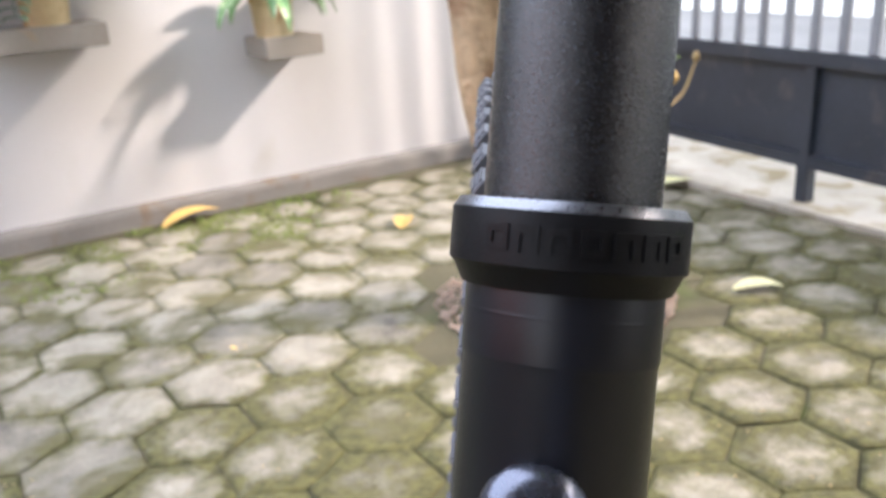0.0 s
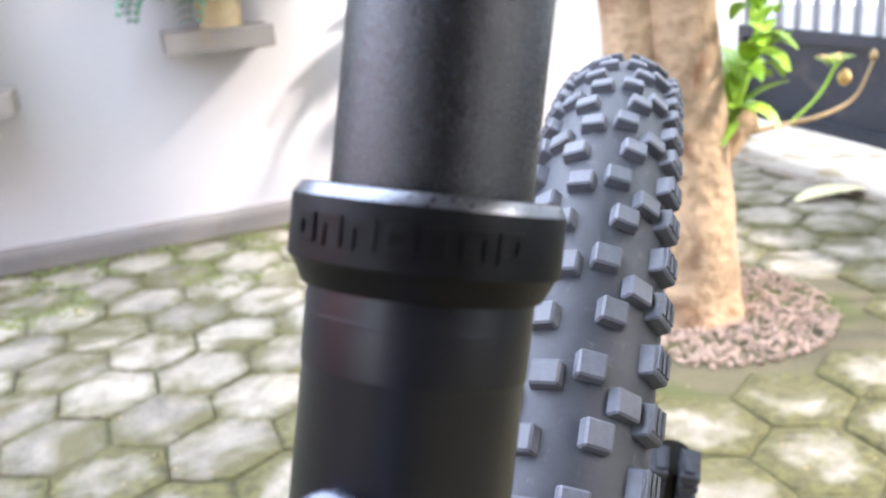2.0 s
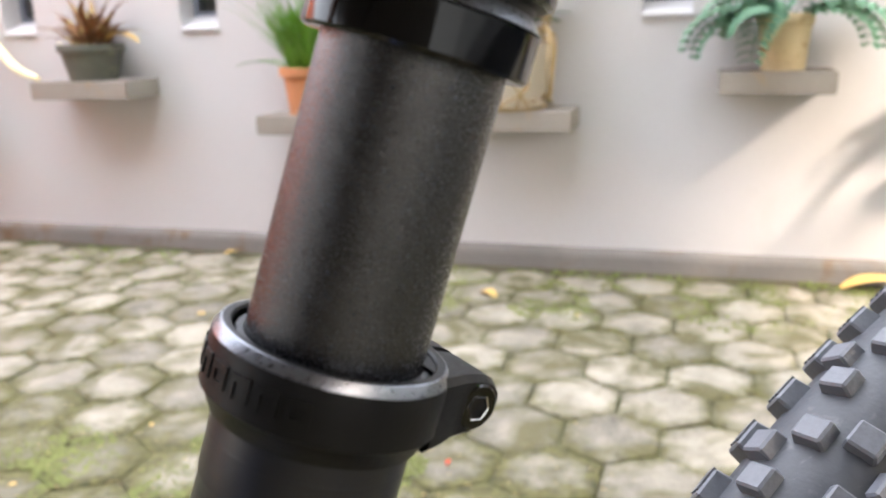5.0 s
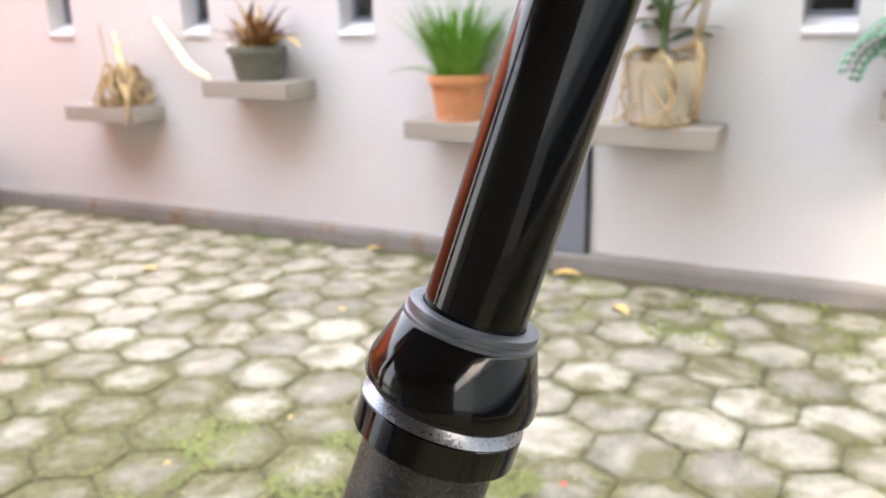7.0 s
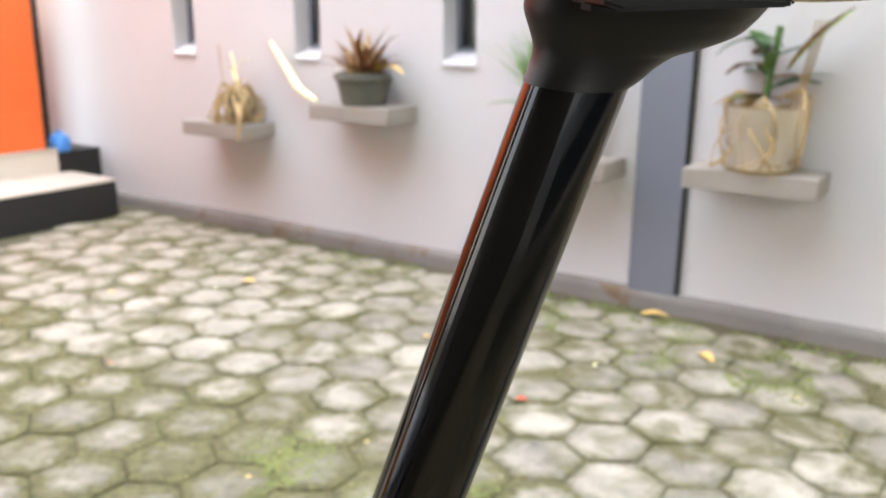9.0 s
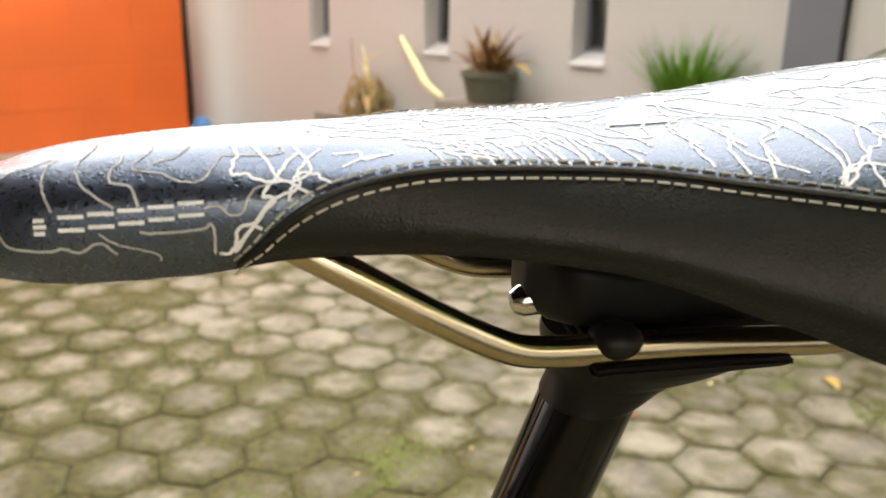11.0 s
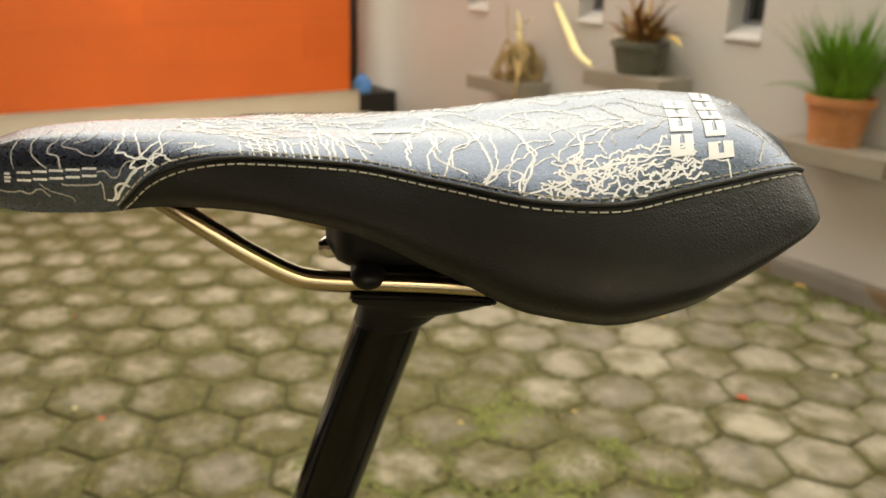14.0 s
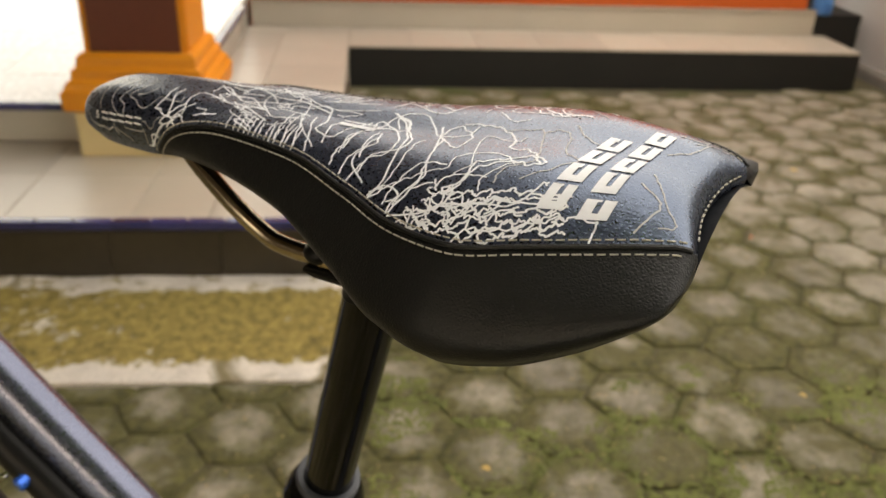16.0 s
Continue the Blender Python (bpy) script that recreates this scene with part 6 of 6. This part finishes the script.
def mesh_box(name, sx, sy, sz, material, bevel=0.0015):
    """A slab from its corner, with eased upper edges."""
    bm = bmesh.new()
    low = [bm.verts.new(p) for p in ((0, 0, 0), (sx, 0, 0), (sx, sy, 0), (0, sy, 0))]
    mid = [bm.verts.new(p) for p in ((0, 0, sz - bevel), (sx, 0, sz - bevel), (sx, sy, sz - bevel), (0, sy, sz - bevel))]
    top = [bm.verts.new(p) for p in ((bevel, bevel, sz), (sx - bevel, bevel, sz), (sx - bevel, sy - bevel, sz), (bevel, sy - bevel, sz))]
    for a, b in ((low, mid), (mid, top)):
        for k in range(4):
            bm.faces.new((a[k], a[(k + 1) % 4], b[(k + 1) % 4], b[k]))
    bm.faces.new(top)
    bm.faces.new(low[::-1])
    me = bpy.data.meshes.new(name)
    bm.to_mesh(me)
    bm.free()
    me.materials.append(material)
    return me


GAP = 0.0028
T = 0.33
def tile_floor(parent, x0, x1, y0, y1, z, material, size=T, th=0.011, name="tile"):
    """Floor tiles over a rectangle, from its front right corner, cut at the far edges."""
    x = x1
    while x > x0 + 0.02:
        sx = min(size, x - x0)
        y = y1
        while y > y0 + 0.02:
            sy = min(size, y - y0)
            key = (name, round(sx, 3), round(sy, 3), material.name)
            if key not in SHARED:
                SHARED[key] = mesh_box(name, sx - GAP, sy - GAP, th, material)
            piece(name, SHARED[key], parent, (x - sx + GAP / 2, y - sy + GAP / 2, z - th - 0.001))
            y -= sy
        x -= sx


SHARED = {}
tile_floor(deck, HX + 0.024, -3.770, -0.052, 2.565, DECK_Z, TAN_TILE)
tile_floor(deck, HX + 0.024, -1.734, -0.590, -0.054, DECK_Z, TAN_TILE)
tile_floor(deck, -2.352, -1.734, -3.2, -0.590, DECK_Z, TAN_TILE)
tile_floor(porch, HX - 1.6, -2.364, -3.2, -0.602, PORCH_Z, WHITE_TILE)
# risers: brown tiles below the step, tan tiles below the porch
me = mesh_box("tile", 0.150, 0.296, 0.012, BROWN_TILE)
for k in range(11):
    ob = piece("tile", me, deck, (-1.6645, -0.065 - 0.298 * (k + 1), 0.006))
    ob.matrix_basis = Matrix.Translation((-1.7340, -0.054 - 0.298 * (k + 1), 0.166)) @ Euler((0, radians(90), 0)).to_matrix().to_4x4()
me = mesh_box("tile", 0.296, 0.150, 0.012, BROWN_TILE)
for k in range(5):
    ob = piece("tile", me, deck, (0, 0, 0))
    ob.matrix_basis = Matrix.Translation((-1.734 - 0.298 * (k + 1), -0.054, 0.166)) @ Euler((radians(-90), 0, 0)).to_matrix().to_4x4()
me = mesh_box("tile", 0.104, 0.296, 0.010, TAN_TILE)
for k in range(11):
    ob = piece("tile", me, porch, (0, 0, 0))
    ob.matrix_basis = Matrix.Translation((-2.3520, -0.592 - 0.298 * (k + 1), 0.303)) @ Euler((0, radians(90), 0)).to_matrix().to_4x4()
me = mesh_box("tile", 0.296, 0.104, 0.010, TAN_TILE)
for k in range(5):
    ob = piece("tile", me, porch, (0, 0, 0))
    ob.matrix_basis = Matrix.Translation((-2.65 - 0.298 * (k + 1) + 0.298, -0.590, 0.303)) @ Euler((radians(-90), 0, 0)).to_matrix().to_4x4()
# blue glazed nosing strips
me = mesh_box("nosing", 0.030, 0.097, 0.024, BLUE_TILE, 0.004)
for k in range(32):
    piece("nosing", me, deck, (-1.7460, -0.042 - 0.0985 * (k + 1), DECK_Z - 0.0235))
for k in range(31):
    piece("nosing", me, porch, (-2.3620, -0.590 - 0.0985 * (k + 1), PORCH_Z - 0.0215))
me = mesh_box("nosing", 0.097, 0.026, 0.024, BLUE_TILE, 0.004)
for k in range(17):
    piece("nosing", me, porch, (-2.364 - 0.0985 * (k + 1) + 0.03, -0.597, PORCH_Z - 0.0215))
# orange cladding slabs
me = mesh_box("slab", 0.199, 0.599, 0.012, ORANGE, 0.0006)
for j in range(9):
    for k in range(11):
        y = 2.445 - 0.60 * (k + 1) + (0.30 if j % 2 else 0.0)
        if y < -0.60 or y + 0.596 > 2.456:
            continue
        ob = piece("slab", me, clad, (0, 0, 0))
        ob.matrix_basis = Matrix.Translation((HX - 0.0115, y, 0.329 + 0.20 * (j + 1))) @ Euler((0, radians(90), 0)).to_matrix().to_4x4()
me = mesh_box("slab", 0.199, 0.299, 0.012, ORANGE, 0.0006)
for j in range(1, 9, 2):
    ob = piece("slab", me, clad, (0, 0, 0))
    ob.matrix_basis = Matrix.Translation((HX - 0.0115, 2.147, 0.329 + 0.20 * (j + 1))) @ Euler((0, radians(90), 0)).to_matrix().to_4x4()

# hexagonal paving
PAVE = 0.2025
rnd = random.Random(101)


def paver_mesh(seed, moss):
    """A six-sided stone with a worn, rounded rim and a slightly domed face."""
    rn = random.Random(seed)
    R = PAVE / math.sqrt(3)
    out = [radians(60 * k + 30) for k in range(6)]
    bm = bmesh.new()
    rings = []
    for f, z in ((0.985, -0.03), (0.982, -0.0070), (0.955, -0.0028), (0.87, -0.0004), (0.45, 0.0008)):
        ring = []
        for k in range(6):
            for h in (0.0, 0.5):
                a, b = out[k], out[(k + 1) % 6]
                p = Vector((math.cos(a), math.sin(a))).lerp(Vector((math.cos(b), math.sin(b))), h) * R * f
                j = 0.0042 if f > 0.8 else 0.002
                ring.append(bm.verts.new((p.x + rn.uniform(-j, j) * f, p.y + rn.uniform(-j, j) * f, z + rn.uniform(-0.0008, 0.0008) * (z > -0.02))))
        rings.append(ring)
    for i, (a, b) in enumerate(zip(rings, rings[1:])):
        for k in range(12):
            f = bm.faces.new((a[k], a[(k + 1) % 12], b[(k + 1) % 12], b[k]))
            f.material_index = 1 if i < 1 else 0
            f.smooth = i >= 1
    f = bm.faces.new(rings[-1])
    f.smooth = True
    me = bpy.data.meshes.new("paver")
    bm.to_mesh(me)
    bm.free()
    me.materials.append(PAVER)
    me.materials.append(PAVER_EDGE)
    rim = me.attributes.new("moss", "FLOAT", "POINT")
    rim.data.foreach_set("value", [moss + min(1.0, max(0.0, (math.hypot(v.co.x, v.co.y) / R - 0.42) / 0.52)) for v in me.vertices])
    return me


paving = thing("paving", (0, 0, 0), "weathered grey hexagonal concrete pavers with mossy joints", "paving", kind="structure")
stones = [paver_mesh(200 + k, 0.0) for k in range(9)]
mossy_stones = [paver_mesh(300 + k, 0.55) for k in range(9)]
th = radians(-0.5)
c, s = math.cos(th), math.sin(th)
near, rest = [], []
for j in range(-30, 40):
    for i in range(-60, 60):
        u, w = j - 0.3287, i + 0.3055
        qx, qy = (w + u / 2) * PAVE, u * PAVE * math.sqrt(3) / 2
        x, y = c * qx - s * qy, s * qx + c * qy
        if not (-3.72 < x < 2.08 and -3.9 < y < 2.70):
            continue
        if (x - 1.165) ** 2 + (y - 1.405) ** 2 < 0.33 ** 2:
            continue
        if (x < -1.33 and y < -0.03) or (x < -3.70 and y < 2.6):
            continue
        (near if -1.85 < x < 0.85 and 0.15 < y < 2.50 else rest).append((x, y))
near.sort(key=lambda p: (p[0] + 0.3) ** 2 + (p[1] - 1.2) ** 2)
rest += near[296:]
for x, y in near[:296]:
    ob = piece("paver", (mossy_stones if y < 1.35 + 0.4 * noise.noise((x * 2, y * 2, 7)) else stones)[rnd.randrange(9)], paving, (x, y, rnd.uniform(-0.0035, 0.0015)), radians(60 * rnd.randrange(6)), (rnd.gauss(0, 0.010), rnd.gauss(0, 0.010)))
verts, faces, mats, moss = [], [], [], []
for x, y in rest:
    me = (mossy_stones if y < 1.35 + 0.4 * noise.noise((x * 2, y * 2, 7)) else stones)[rnd.randrange(9)]
    m = Matrix.Translation((x, y, rnd.uniform(-0.0035, 0.0015))) @ Euler((rnd.gauss(0, 0.010), rnd.gauss(0, 0.010), radians(60 * rnd.randrange(6)))).to_matrix().to_4x4()
    n0 = len(verts)
    verts += [m @ v.co for v in me.vertices]
    moss += [q.value for q in me.attributes["moss"].data]
    for p in me.polygons:
        faces.append([n0 + k for k in p.vertices])
        mats.append(p.material_index)
me = bpy.data.meshes.new("pavers")
me.from_pydata(verts, [], faces)
me.materials.append(PAVER)
me.materials.append(PAVER_EDGE)
me.attributes.new("moss", "FLOAT", "POINT").data.foreach_set("value", moss)
me.polygons.foreach_set("material_index", mats)
me.polygons.foreach_set("use_smooth", [True] * len(faces))
far = new("pavers", me)
far.parent = paving
tagged(far, "outer hexagonal pavers", kind="stuff")
